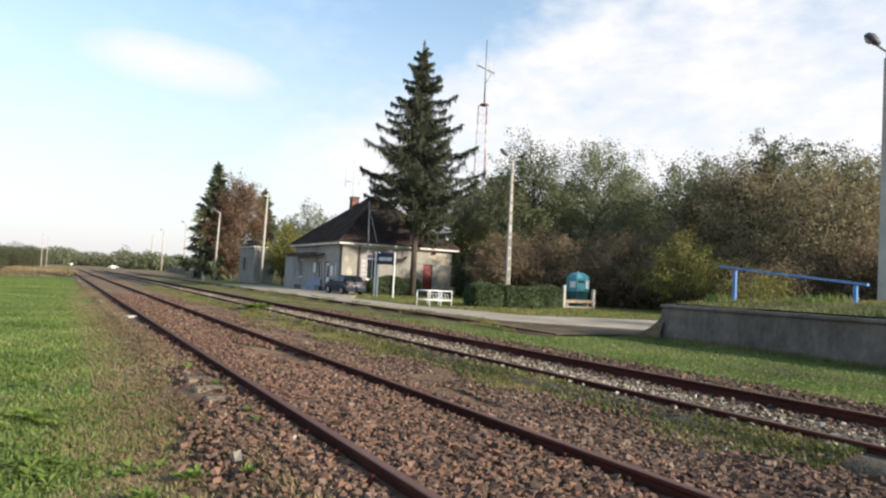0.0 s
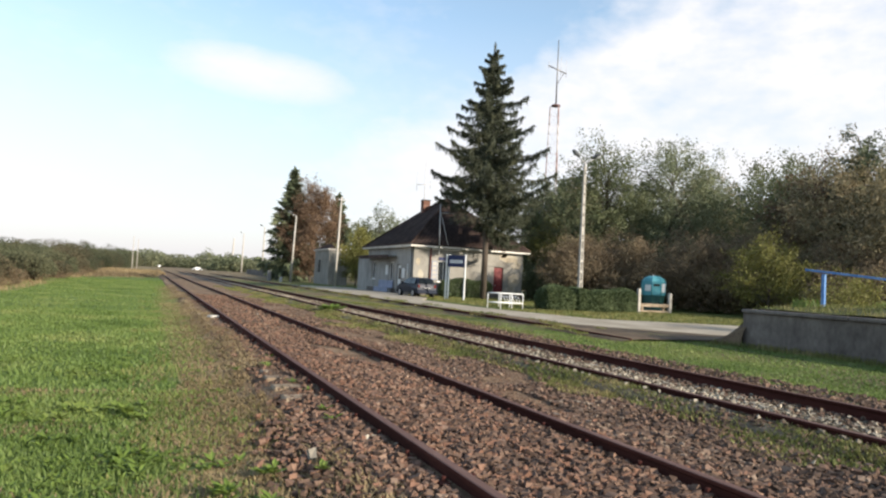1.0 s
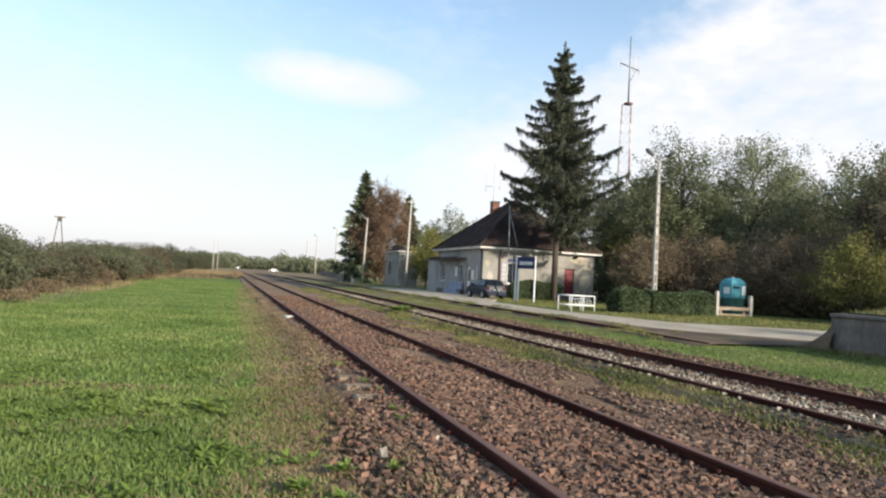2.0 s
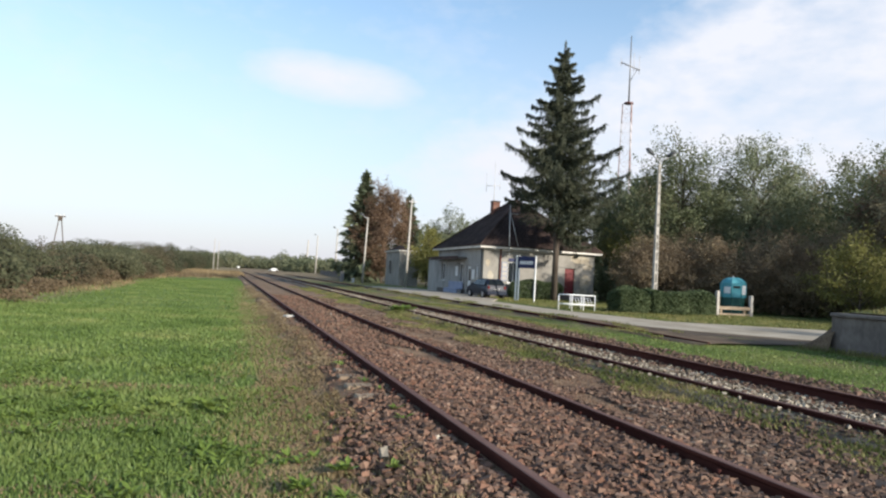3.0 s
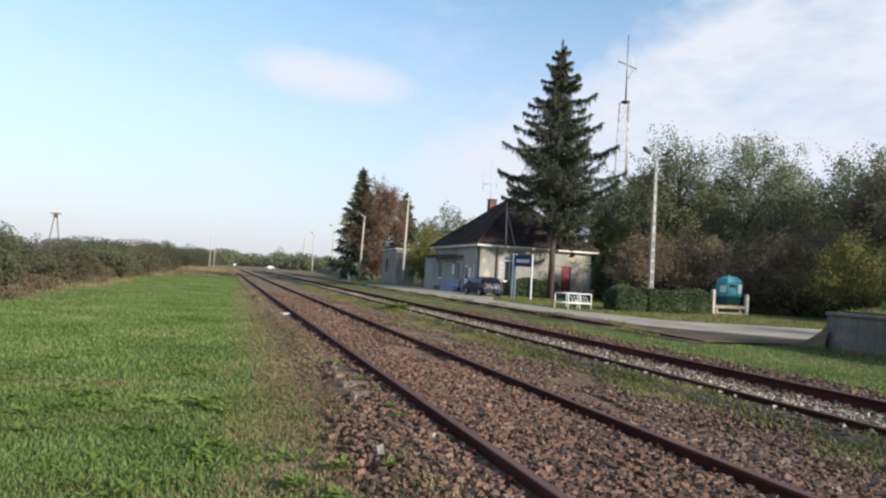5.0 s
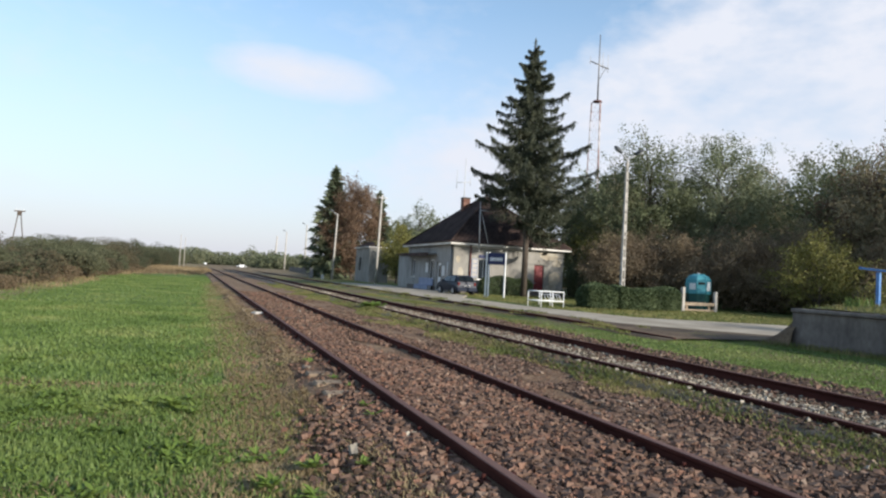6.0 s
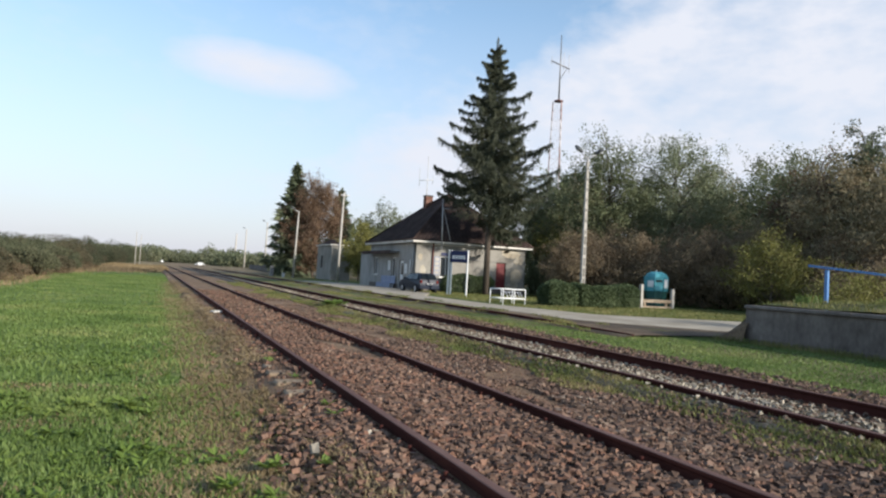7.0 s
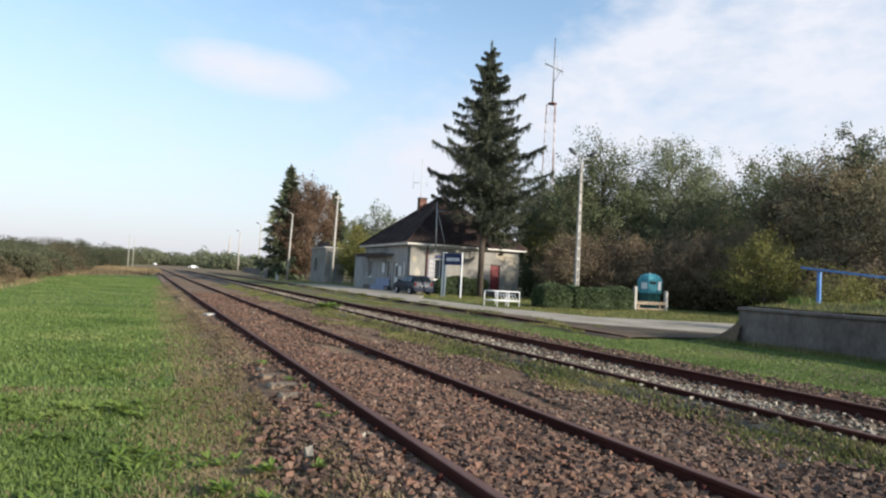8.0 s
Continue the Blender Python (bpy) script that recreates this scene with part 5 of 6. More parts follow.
def lamp_head(t, base, tip, name="lamp_head"):
    """A cobra lamp head on an arm: housing with a clouded cover below."""
    base, tip = Vector(base), Vector(tip)
    d = (tip - base)
    part("arm", tubed(base, base + d * 0.55, 0.035), "galv", t)
    m = Matrix.Translation(base + d * 0.5) @ d.to_track_quat("Y", "Z").to_matrix().to_4x4()
    bm = bmesh.new()
    ln = d.length * 0.62
    rings = []
    for u, w, hh in ((0, 0.08, 0.07), (0.25, 0.145, 0.13), (0.6, 0.20, 0.16), (0.9, 0.16, 0.12), (1.0, 0.07, 0.06)):
        rings.append([bm.verts.new(m @ Vector((w * math.cos(a), ln * u, 0.03 + hh * max(-0.35, math.sin(a))))) for a in [2 * math.pi * i / 10 for i in range(10)]])
    for a, b in zip(rings, rings[1:]):
        for i in range(10):
            bm.faces.new((a[i], a[(i + 1) % 10], b[(i + 1) % 10], b[i])).smooth = True
    bm.faces.new(rings[0]), bm.faces.new(rings[-1])
    bmesh.ops.recalc_face_normals(bm, faces=bm.faces)
    head = part(name, bm, "lamp_grey", t, "grey cobra lamp head")
    bm = bmesh.new()
    bmesh.ops.create_uvsphere(bm, u_segments=10, v_segments=6, radius=1)
    for v in bm.verts:
        v.co = m @ Vector((v.co.x * 0.10, ln * 0.6 + v.co.y * ln * 0.27, -0.02 + v.co.z * 0.07))
    part("lamp_cover", bm, "lens", head)


def yard_lamp():
    t = thing("street_lamp", "pale concrete lattice lamp post with two cobra heads", "lamp post")
    x, y = 21.95, 30.7
    lattice_post(t, x, y, -0.1, 8.05, 0.235, 0.135)
    part("top_bracket", tubed((x, y, 8.0), (x + 0.01, y, 8.34), 0.05), "galv", t)
    lamp_head(t, (x, y, 8.24), (x - 0.56, y + 0.37, 8.86))
    lamp_head(t, (x, y, 8.24), (x + 0.62, y - 0.46, 8.66))


def bank_lamp():
    t = thing("street_lamp", "pale concrete lamp post on the loading bank", "lamp post")
    x, y = 18.13, 9.0
    lattice_post(t, x, y, 0.8, 7.6, 0.30, 0.20)
    part("top_bracket", tubed((x, y, 7.5), (x, y, 7.85), 0.055), "galv", t)
    lamp_head(t, (x, y, 7.72), (x - 0.24, y + 0.46, 8.20))
    part("sign_plate", boxed((x - 0.27, y - 0.20, 2.28), (x - 0.05, y - 0.17, 2.52), 0.004), "paper", t, "small white plate")


yard_lamp()
bank_lamp()


def slim_lamp(x, y, h, lean, name, label, headed=True, r=0.14):
    t = thing(name, label, "lamp post" if headed else "pole")
    top = Vector((x + lean, y, h))
    part("post", tubed((x, y, -0.2), top, r, r * 0.6, 10), "post", t)
    if headed:
        lamp_head(t, top - Vector((0, 0, 0.1)), top + Vector((-0.95, -0.1, 0.35)))
    return t


slim_lamp(15.6, 79.5, 8.0, 0.25, "street_lamp", "slim concrete lamp post by the far shed")
t = slim_lamp(17.4, 66.0, 9.2, 0.22, "utility_pole", "slim leaning concrete pole by the far shed", False)
part("crossarm", boxed((17.3, 65.93, 8.85), (18.2, 66.06, 8.94)), "galv", t)
slim_lamp(22.6, 147.0, 10.6, 0.1, "street_lamp", "far concrete lamp post along the line", r=0.2)
slim_lamp(25.0, 200.0, 11.5, 0.1, "street_lamp", "far concrete lamp post along the line", r=0.24)
slim_lamp(24.6, 222.0, 11.0, 0.3, "utility_pole", "far pale concrete pole", False, 0.34)
slim_lamp(-2.4, 130.0, 6.1, 0.0, "utility_pole", "far grey pole beyond the meadow", False, 0.09)
slim_lamp(-1.9, 150.0, 6.3, 0.0, "utility_pole", "far grey pole beyond the meadow", False, 0.09)


def a_pole():
    t = thing("utility_pole", "A-shaped power pole above the scrub", "pole")
    x, y, top = -25.2, 117.3, 7.6
    for s in (-1, 1):
        part("leg", tubed((x + s * 1.1, y, -0.2), (x + s * 0.12, y, top), 0.085, 0.07), "bark", t)
    part("crossarm", boxed((x - 0.75, y - 0.08, top - 0.15), (x + 0.75, y + 0.08, top + 0.02), 0.01), "bark", t)
    part("bracket", boxed((x - 0.3, y - 0.12, top - 0.75), (x + 0.3, y + 0.12, top - 0.153), 0.02), "bark", t)
    for dx in (-0.5, 0.0, 0.5):
        part("insulator", tubed((x + dx, y, top), (x + dx, y, top + 0.28), 0.06, 0.04), "white", t)


a_pole()


def radio_mast():
    t = thing("radio_mast", "red and white lattice radio mast with whip aerial", "radio mast")
    x, y, top = 40.75, 63.0, 21.4
    legs = [(math.cos(a), math.sin(a)) for a in (0.4, 0.4 + 2.094, 0.4 + 4.189)]
    bays = 20
    for i in range(bays):
        z0, z1 = top * i / bays, top * (i + 1) / bays
        r0, r1 = 1.05 - 0.42 * i / bays, 1.05 - 0.42 * (i + 1) / bays
        paint = "mastred" if (i // 3) % 2 == 0 else "mastwhite"
        for k in range(3):
            a, b = legs[k], legs[(k + 1) % 3]
            part("mast_leg", tubed((x + a[0] * r0, y + a[1] * r0, z0), (x + a[0] * r1, y + a[1] * r1, z1), 0.065, n=6), paint, t)
            part("mast_brace", tubed((x + a[0] * r0, y + a[1] * r0, z0), (x + b[0] * r1, y + b[1] * r1, z1), 0.009, n=4), paint, t)
            part("mast_ring", tubed((x + a[0] * r1, y + a[1] * r1, z1), (x + b[0] * r1, y + b[1] * r1, z1), 0.009, n=4), paint, t)
    part("platform_ring", tubed((x, y, top), (x, y, top + 0.14), 0.5, n=12), "rustbrown", t)
    part("pole", tubed((x, y, top + 0.18), (x, y, 29.0), 0.09, 0.05), "gutter", t)
    part("crossbar", tubed((x - 1.15, y + 0.1, 25.9), (x + 1.15, y - 0.1, 25.3), 0.07), "gutter", t)
    for dx, z in ((-1.15, 25.9), (1.15, 25.3), (0.45, 25.5)):
        part("whip", tubed((x + dx, y, z - 0.4), (x + dx, y, z + (0.5 if dx < 0 else 1.6)), 0.028), "galv", t)
    part("stay", tubed((x - 0.05, y, 23.8), (x + 0.85, y, 25.3), 0.04), "gutter", t)


radio_mast()

# ---- station yard ----
def name_sign():
    t = thing("station_sign", "navy station name board on white posts", "sign")
    a, b = Vector((17.95, 39.6, 0)), Vector((18.62, 38.5, 0))
    d = (b - a).normalized()
    m = Matrix.Translation(a) @ Matrix.Rotation(math.atan2(d.y, d.x), 4, "Z")
    w = (b - a).length
    for i, u in enumerate((-0.16, 0.05, w)):
        part("post", boxed((u - 0.045, -0.045, -0.1), (u + 0.045, 0.045, 3.0), 0.01, m), "white", t)
    board = part("board", boxed((0.02, -0.085, 2.2), (w + 0.0, -0.05, 2.95), 0.008, m), "signblue", t, "navy enamel board with white lettering")
    for i in range(8):
        part("lettering", boxed((0.16 + i * 0.125, -0.092, 2.44), (0.25 + i * 0.125, -0.086, 2.66), 0.0, m), "white", board)


name_sign()


def bike_rack():
    t = thing("bicycle_rack", "white painted steel tube bicycle rack", "bicycle rack")
    m = Matrix.Translation((15.85, 28.6, 0.06)) @ Matrix.Rotation(radians(14), 4, "Z")
    w, dp, h = 1.5, 0.95, 0.76

    def bar(name, p, q, r=0.025):
        part(name, tubed(m @ Vector(p), m @ Vector(q), r, n=8), "white", t)

    for y in (0.0, dp):
        bar("top_rail", (0, y, h), (w, y, h))
        bar("lower_rail", (0, y, 0.30), (w, y, 0.30))
        for x in (0.0, w * 0.5, w):
            bar("leg", (x, y, -0.1), (x, y, h))
    for x in (0.0, w):
        bar("end_bar", (x, 0, h), (x, dp, h))
        bar("end_bar", (x, 0, 0.30), (x, dp, 0.30))
    for i in range(6):
        x = 0.35 + i * 0.2
        bar("wheel_slot", (x, 0.0, 0.30), (x, 0.2, 0.62), 0.014)
        bar("wheel_slot", (x, 0.2, 0.62), (x, dp * 0.6, 0.62), 0.014)


bike_rack()


def container():
    t = thing("recycling_container", "turquoise bell-shaped recycling container with dark green base", "container", at=pose(27.75, 31.4, 0.06, 0, 0, 20))

    def bell(z_r):
        bm = bmesh.new()
        rings = [[bm.verts.new((r * math.cos(a), r * math.sin(a), z)) for a in [math.pi / 8 + 2 * math.pi * i / 8 for i in range(8)]] for z, r in z_r]
        for p, q in zip(rings, rings[1:]):
            for i in range(8):
                bm.faces.new((p[i], p[(i + 1) % 8], q[(i + 1) % 8], q[i]))
        bm.faces.new(rings[0][::-1]), bm.faces.new(rings[-1])
        return bm

    part("base", bell(((0.0, 0.56), (0.1, 0.60), (1.0, 0.63))), "darkgreen", t, "dark green lower shell")
    shell = part("shell", bell(((1.0, 0.67), (1.04, 0.69), (1.84, 0.68), (2.04, 0.56), (2.16, 0.30))), "turquoise", t, "turquoise upper shell")
    for i in range(8):
        a = math.pi / 8 + 2 * math.pi * i / 8
        part("rib", tubed((0.69 * math.cos(a), 0.69 * math.sin(a), 1.04), (0.68 * math.cos(a), 0.68 * math.sin(a), 1.84), 0.03, n=6), "turquoise", shell)
    for a0, zz in ((-math.pi, (1.25, 1.62)), (-math.pi / 2, (1.2, 1.72))):
        m = Matrix.Rotation(a0 + math.pi / 2, 4, "Z")
        part("label", boxed((-0.19, -0.655, zz[0]), (0.19, -0.615, zz[1]), 0.0, m), "paper", shell, "white label")
    m = Matrix.Rotation(-2.356 + math.pi / 2, 4, "Z")
    part("slot", boxed((-0.18, -0.655, 1.55), (0.18, -0.615, 1.68), 0.0, m), "tyre", shell, "dark filling slot")
    part("lifting_eye", tubed((-0.12, 0, 2.2), (0.12, 0, 2.2), 0.03), "galv", t)
    for dx in (-0.12, 0.12):
        part("eye_stem", tubed((dx, 0, 2.1), (dx, 0, 2.2), 0.025), "galv", t)


container()


def barrier():
    t = thing("low_barrier", "two pale concrete posts with weathered low planks", "barrier")
    for x, h in ((25.35, 1.42), (27.6, 1.24)):
        part("post", boxed((x - 0.09, 29.75, -0.1), (x + 0.09, 29.93, h), 0.02), "post", t)
    for k, (z0, z1) in enumerate(((0.42, 0.60), (0.12, 0.22))):
        part("plank", boxed((25.445, 29.78, z0), (27.505, 29.84, z1), 0.01), "plank", t)
    for x in (25.65, 27.2):
        part("stub", boxed((x - 0.07, 29.845, -0.1), (x + 0.07, 29.97, 0.58), 0.01), "plank", t)


barrier()


def bank_rail():
    t = thing("handrail", "blue painted steel handrail on the loading bank", "railing")
    a, b = Vector((16.0, 12.28, 2.12)), Vector((16.0, 8.32, 1.72))
    part("top_rail", boxed((15.955, 0, -0.026), (16.045, (b - a).length, 0.026), 0.006, Matrix.Translation((0, a.y, a.z)) @ rail_turn(a, b)), "blue", t)
    for y, z in ((11.78, 2.03), (8.6, 1.71)):
        part("post", boxed((15.965, y - 0.045, 0.9), (16.035, y + 0.045, z - 0.012), 0.006), "blue", t)


def rail_turn(a, b):
    d = (b - a).normalized()
    return Matrix(((1, 0, 0, 0), (0, d.y, -d.z, 0), (0, d.z, d.y, 0), (0, 0, 0, 1)))


bank_rail()


def hatchback():
    """A small hatchback: shaped body shell, glass, lamps, bumpers and wheels. Its nose points along +y."""
    t = thing("car", "dark blue hatchback parked beside the station house", "car", at=pose(17.0, 42.7, 0.085, 0, 0, 3) @ Matrix.Scale(0.92, 4))
    L, W = 3.7, 0.80
    side = [(-1.85, 0.30), (-1.87, 0.62), (-1.80, 0.92), (-1.50, 1.34), (-1.1, 1.43), (-0.2, 1.43), (0.35, 1.30), (0.95, 0.98), (1.6, 0.86), (1.83, 0.66), (1.85, 0.30)]
    tuck = lambda z: W * (1.0 if z < 0.9 else 1.0 - 0.30 * (z - 0.9) / 0.53) * (0.97 if z < 0.4 else 1)
    bm = bmesh.new()
    l = [bm.verts.new((-tuck(z), y, z)) for y, z in side]
    r = [bm.verts.new((tuck(z), y, z)) for y, z in side]
    k = len(side)
    for i in range(k):
        j = (i + 1) % k
        bm.faces.new((l[i], l[j], r[j], r[i]))
    bm.faces.new(l), bm.faces.new(r[::-1])
    bmesh.ops.recalc_face_normals(bm, faces=bm.faces)
    bmesh.ops.bevel(bm, geom=[e for e in bm.edges], offset=0.05, segments=2, affect="EDGES")
    part("body", bm, "carpaint", t, smooth=False)

    def pane(name, pts, off):
        b2 = bmesh.new()
        lo = [b2.verts.new(p) for p in pts]
        hi = [b2.verts.new(Vector(p) + Vector(off)) for p in pts]
        n = len(pts)
        b2.faces.new(lo[::-1]), b2.faces.new(hi)
        for i in range(n):
            b2.faces.new((lo[i], lo[(i + 1) % n], hi[(i + 1) % n], hi[i]))
        bmesh.ops.recalc_face_normals(b2, faces=b2.faces)
        part(name, b2, "carglass", t)

    pane("rear_window", [(-0.6, -1.79, 0.98), (0.6, -1.79, 0.98), (0.5, -1.535, 1.33), (-0.5, -1.535, 1.33)], (0, -0.028, 0.02))
    pane("windscreen", [(-0.62, 0.95, 1.0), (0.62, 0.95, 1.0), (0.52, 0.42, 1.29), (-0.52, 0.42, 1.29)], (0, 0.02, 0.03))
    for s in (-1, 1):
        for ya, yb, yc, yd in ((-1.48, -0.62, -0.62, -1.28), (-0.55, 0.72, 0.25, -0.55)):
            pane("side_window", [(s * 0.782, ya, 0.95), (s * 0.782, yb, 0.95), (s * 0.60, yc, 1.33), (s * 0.60, yd, 1.33)], (s * 0.03, 0, 0.012))
        part("tail_lamp", boxed((s * 0.64 - 0.08, -1.89, 0.70), (s * 0.64 + 0.08, -1.80, 0.92), 0.02), "taillamp", t, "red tail lamp")
        part("head_lamp", boxed((s * 0.60 - 0.16, 1.66, 0.62), (s * 0.60 + 0.16, 1.845, 0.78), 0.02), "lens", t)
        part("mirror", boxed((s * 0.90 - 0.09, 0.48, 0.95), (s * 0.90 + 0.09, 0.60, 1.08), 0.02), "carpaint", t)
        part("door_seam", boxed((s * 0.803 - 0.004, -0.60, 0.35), (s * 0.803 + 0.004, -0.585, 0.92)), "tyre", t)
        for y in (-1.2, 1.18):
            tyre = part("wheel", tubed((s * 0.64, y, 0.29), (s * 0.83, y, 0.29), 0.29, n=20), "tyre", t)
            part("rim", tubed((s * 0.831, y, 0.29), (s * 0.842, y, 0.29), 0.19, 0.17, n=14), "alloy", tyre)
    part("rear_bumper", boxed((-0.79, -1.96, 0.28), (0.79, -1.82, 0.56), 0.04), "carpaint", t)
    part("front_bumper", boxed((-0.78, 1.80, 0.26), (0.78, 1.93, 0.54), 0.04), "carpaint", t)
    plate = part("number_plate", boxed((-0.22, -1.94, 0.62), (0.22, -1.868, 0.72), 0.004), "galv", t, "white number plate with dark bars")
    for i in range(6):
        part("plate_bar", boxed((-0.2 + i * 0.07, -1.946, 0.635), (-0.155 + i * 0.07, -1.941, 0.705)), "tyre", plate)


hatchback()


def bench_box():
    t = thing("bench", "faded blue bench against the station house wall", "bench")
    x, y0, y1 = WX - 0.1, 50.0, 53.4
    part("backrest", boxed((x - 0.06, y0, 0.45), (x, y1, 1.05), 0.01), "paleblue", t)
    part("seat", boxed((x - 0.5, y0, 0.42), (x - 0.065, y1, 0.48), 0.01), "paleblue", t)
    part("front_panel", boxed((x - 0.49, y0, 0.12), (x - 0.46, y1, 0.418), 0.005), "paleblue", t)
    for y in (y0 + 0.2, (y0 + y1) / 2, y1 - 0.2):
        part("leg", boxed((x - 0.45, y - 0.04, -0.05), (x - 0.1, y + 0.04, 0.418)), "galv", t)


bench_box()


def far_shed():
    t = thing("shed", "pale rendered shed with dark low roof", "shed")
    x0, x1, y0, y1, h = 18.6, 20.8, 73.6, 80.4, 4.0
    part("wall", wall_with_holes("y", x0, 0.3, y0 + 0.302, y1, -0.1, h, [(77.6, 78.6, 1.4, 2.9)]), "plaster", t)
    part("wall", boxed((x0, y0, -0.1), (x1, y0 + 0.3, h)), "plaster", t)
    part("wall", boxed((x1 - 0.3, y0 + 0.302, -0.1), (x1, y1, h)), "plaster", t)
    part("wall", boxed((x0 + 0.302, y1 - 0.3, -0.1), (x1 - 0.302, y1, h)), "plaster", t)
    part("window", boxed((x0 + 0.12, 77.6, 1.4), (x0 + 0.16, 78.6, 2.9)), "glass", t)
    part("eaves", boxed((x0 - 0.2, y0 - 0.2, h + 0.003), (x1 + 0.2, y1 + 0.2, h + 0.14), 0.02), "fascia", t)
    roof = roof_body([Vector((x0 - 0.25, y0 - 0.25, h + 0.145)), Vector((x1 + 0.25, y0 - 0.25, h + 0.145)), Vector((x1 + 0.25, y1 + 0.25, h + 0.145)), Vector((x0 - 0.25, y1 + 0.25, h + 0.145))], Vector((19.7, 75.2, h + 0.8)), Vector((19.7, 78.9, h + 0.8)))
    part("roof", roof, "roof", t)


far_shed()


def far_bits():
    # the second set of white blocks stands for a bright road glint
    for x, y, s, name, label in ((13.3, 205.0, 0.65, "car", "small white car parked beside the far sidings"), (4.6, 296.0, 0.4, "car", "white car-shaped blocks for a glint on the far road")):
        t = thing(name, label, "car")
        part("body", boxed((x - 2.0 * s, y - 0.8, 0.3), (x + 2.0 * s, y + 0.8, 0.75), 0.12), "white", t)
        part("cabin", boxed((x - 1.1 * s, y - 0.7, 0.75), (x + 1.3 * s, y + 0.7, 1.12), 0.15), "white", t)
        for dx in (-1.3, 1.3):
            part("wheel", tubed((x + dx * s, y - 0.85, 0.35), (x + dx * s, y - 0.65, 0.35), 0.32, n=12), "tyre", t)
            part("wheel", tubed((x + dx * s, y + 0.65, 0.35), (x + dx * s, y + 0.85, 0.35), 0.32, n=12), "tyre", t)
    t = thing("relay_box", "grey trackside relay cabinets by the far shed", "cabinet")
    part("cabinet", boxed((13.7, 84.0, -0.1), (14.1, 84.5, 1.35), 0.03), "gutter", t)
    t = thing("relay_box", "small white trackside marker box by the far shed", "cabinet")
    part("cabinet", boxed((14.5, 80.4, -0.1), (14.8, 80.7, 0.6), 0.03), "lens", t)
    t = thing("fence", "low grey concrete fence along the far siding", "fence")
    for i in range(16):
        y = 92 + i * 5
        part("panel", boxed((18.2 + i * 0.3, y, -0.1), (18.3 + i * 0.3, y + 4.8, 1.3), 0.02), "concrete", t)


far_bits()


def cross_timber():
    t = thing("timber", "dark timber laid across between the rails", "timber")
    part("beam", boxed((1.93, 16.55, 0.04), (3.2, 16.68, 0.125), 0.01), "timber", t)


cross_timber()


def pale_block():
    t = thing("concrete_block", "pale broken concrete block beside the rail", "block")
    part("block", boxed((-0.13, -0.12, -0.04), (0.13, 0.12, 0.09), 0.03, Matrix.Translation((1.62, 17.8, 0.06)) @ Matrix.Rotation(0.4, 4, "Z")), "post", t)


pale_block()

# ---- ballast stones and grasses ----
def stones(name, label, material, spots, size, seed, parent=None, tiny=False):
    """Loose angular stones, joined."""
    rng = np.random.default_rng(seed)
    base = np.array([(a, b, c) for c in (-0.8, 0.8) for b in (-0.8, 0.8) for a in (-0.8, 0.8)])
    faces = np.array([(0, 2, 3), (0, 3, 1), (4, 5, 7), (4, 7, 6), (0, 1, 5), (0, 5, 4), (2, 6, 7), (2, 7, 3), (0, 4, 6), (0, 6, 2), (1, 3, 7), (1, 7, 5)])
    if tiny:
        base = np.array([(1, 0, -0.5), (-0.5, 0.87, -0.5), (-0.5, -0.87, -0.5), (0, 0, 0.9)])
        faces = np.array([(0, 1, 3), (1, 2, 3), (2, 0, 3), (0, 2, 1)])
    k = len(spots)
    s = size * rng.uniform(0.55, 1.35, (k, 1, 1)) ** 1.3
    v = base[None] * (1 + rng.uniform(-0.55, 0.45, (k, len(base), 3)))
    v = v * rng.uniform(0.65, 1.25, (k, 1, 3)) * np.array([1, 1, 0.75])
    ang = rng.uniform(0, 6.283, k)
    c, sn = np.cos(ang)[:, None], np.sin(ang)[:, None]
    tilt = rng.normal(size=(k, 1)) * 0.5
    x, y, z = v[..., 0], v[..., 1], v[..., 2]
    y, z = y * np.cos(tilt) - z * np.sin(tilt), y * np.sin(tilt) + z * np.cos(tilt)
    v = np.stack([x * c - y * sn, x * sn + y * c, z], 2) * s + spots[:, None, :]
    f = faces[None] + (np.arange(k) * len(base))[:, None, None]
    return tagged(soup(name, v.reshape(-1, 3), f.reshape(-1, 3), material, parent), label, "stones", kind="stuff")


def scatter(rng, k, x0, x1, y0, y1, near=1.0):
    """Spots over a strip, thicker towards the near end."""
    u = rng.uniform(0, 1, k) ** near
    return np.stack([rng.uniform(x0, x1, k), y0 + (y1 - y0) * u, np.zeros(k)], 1)


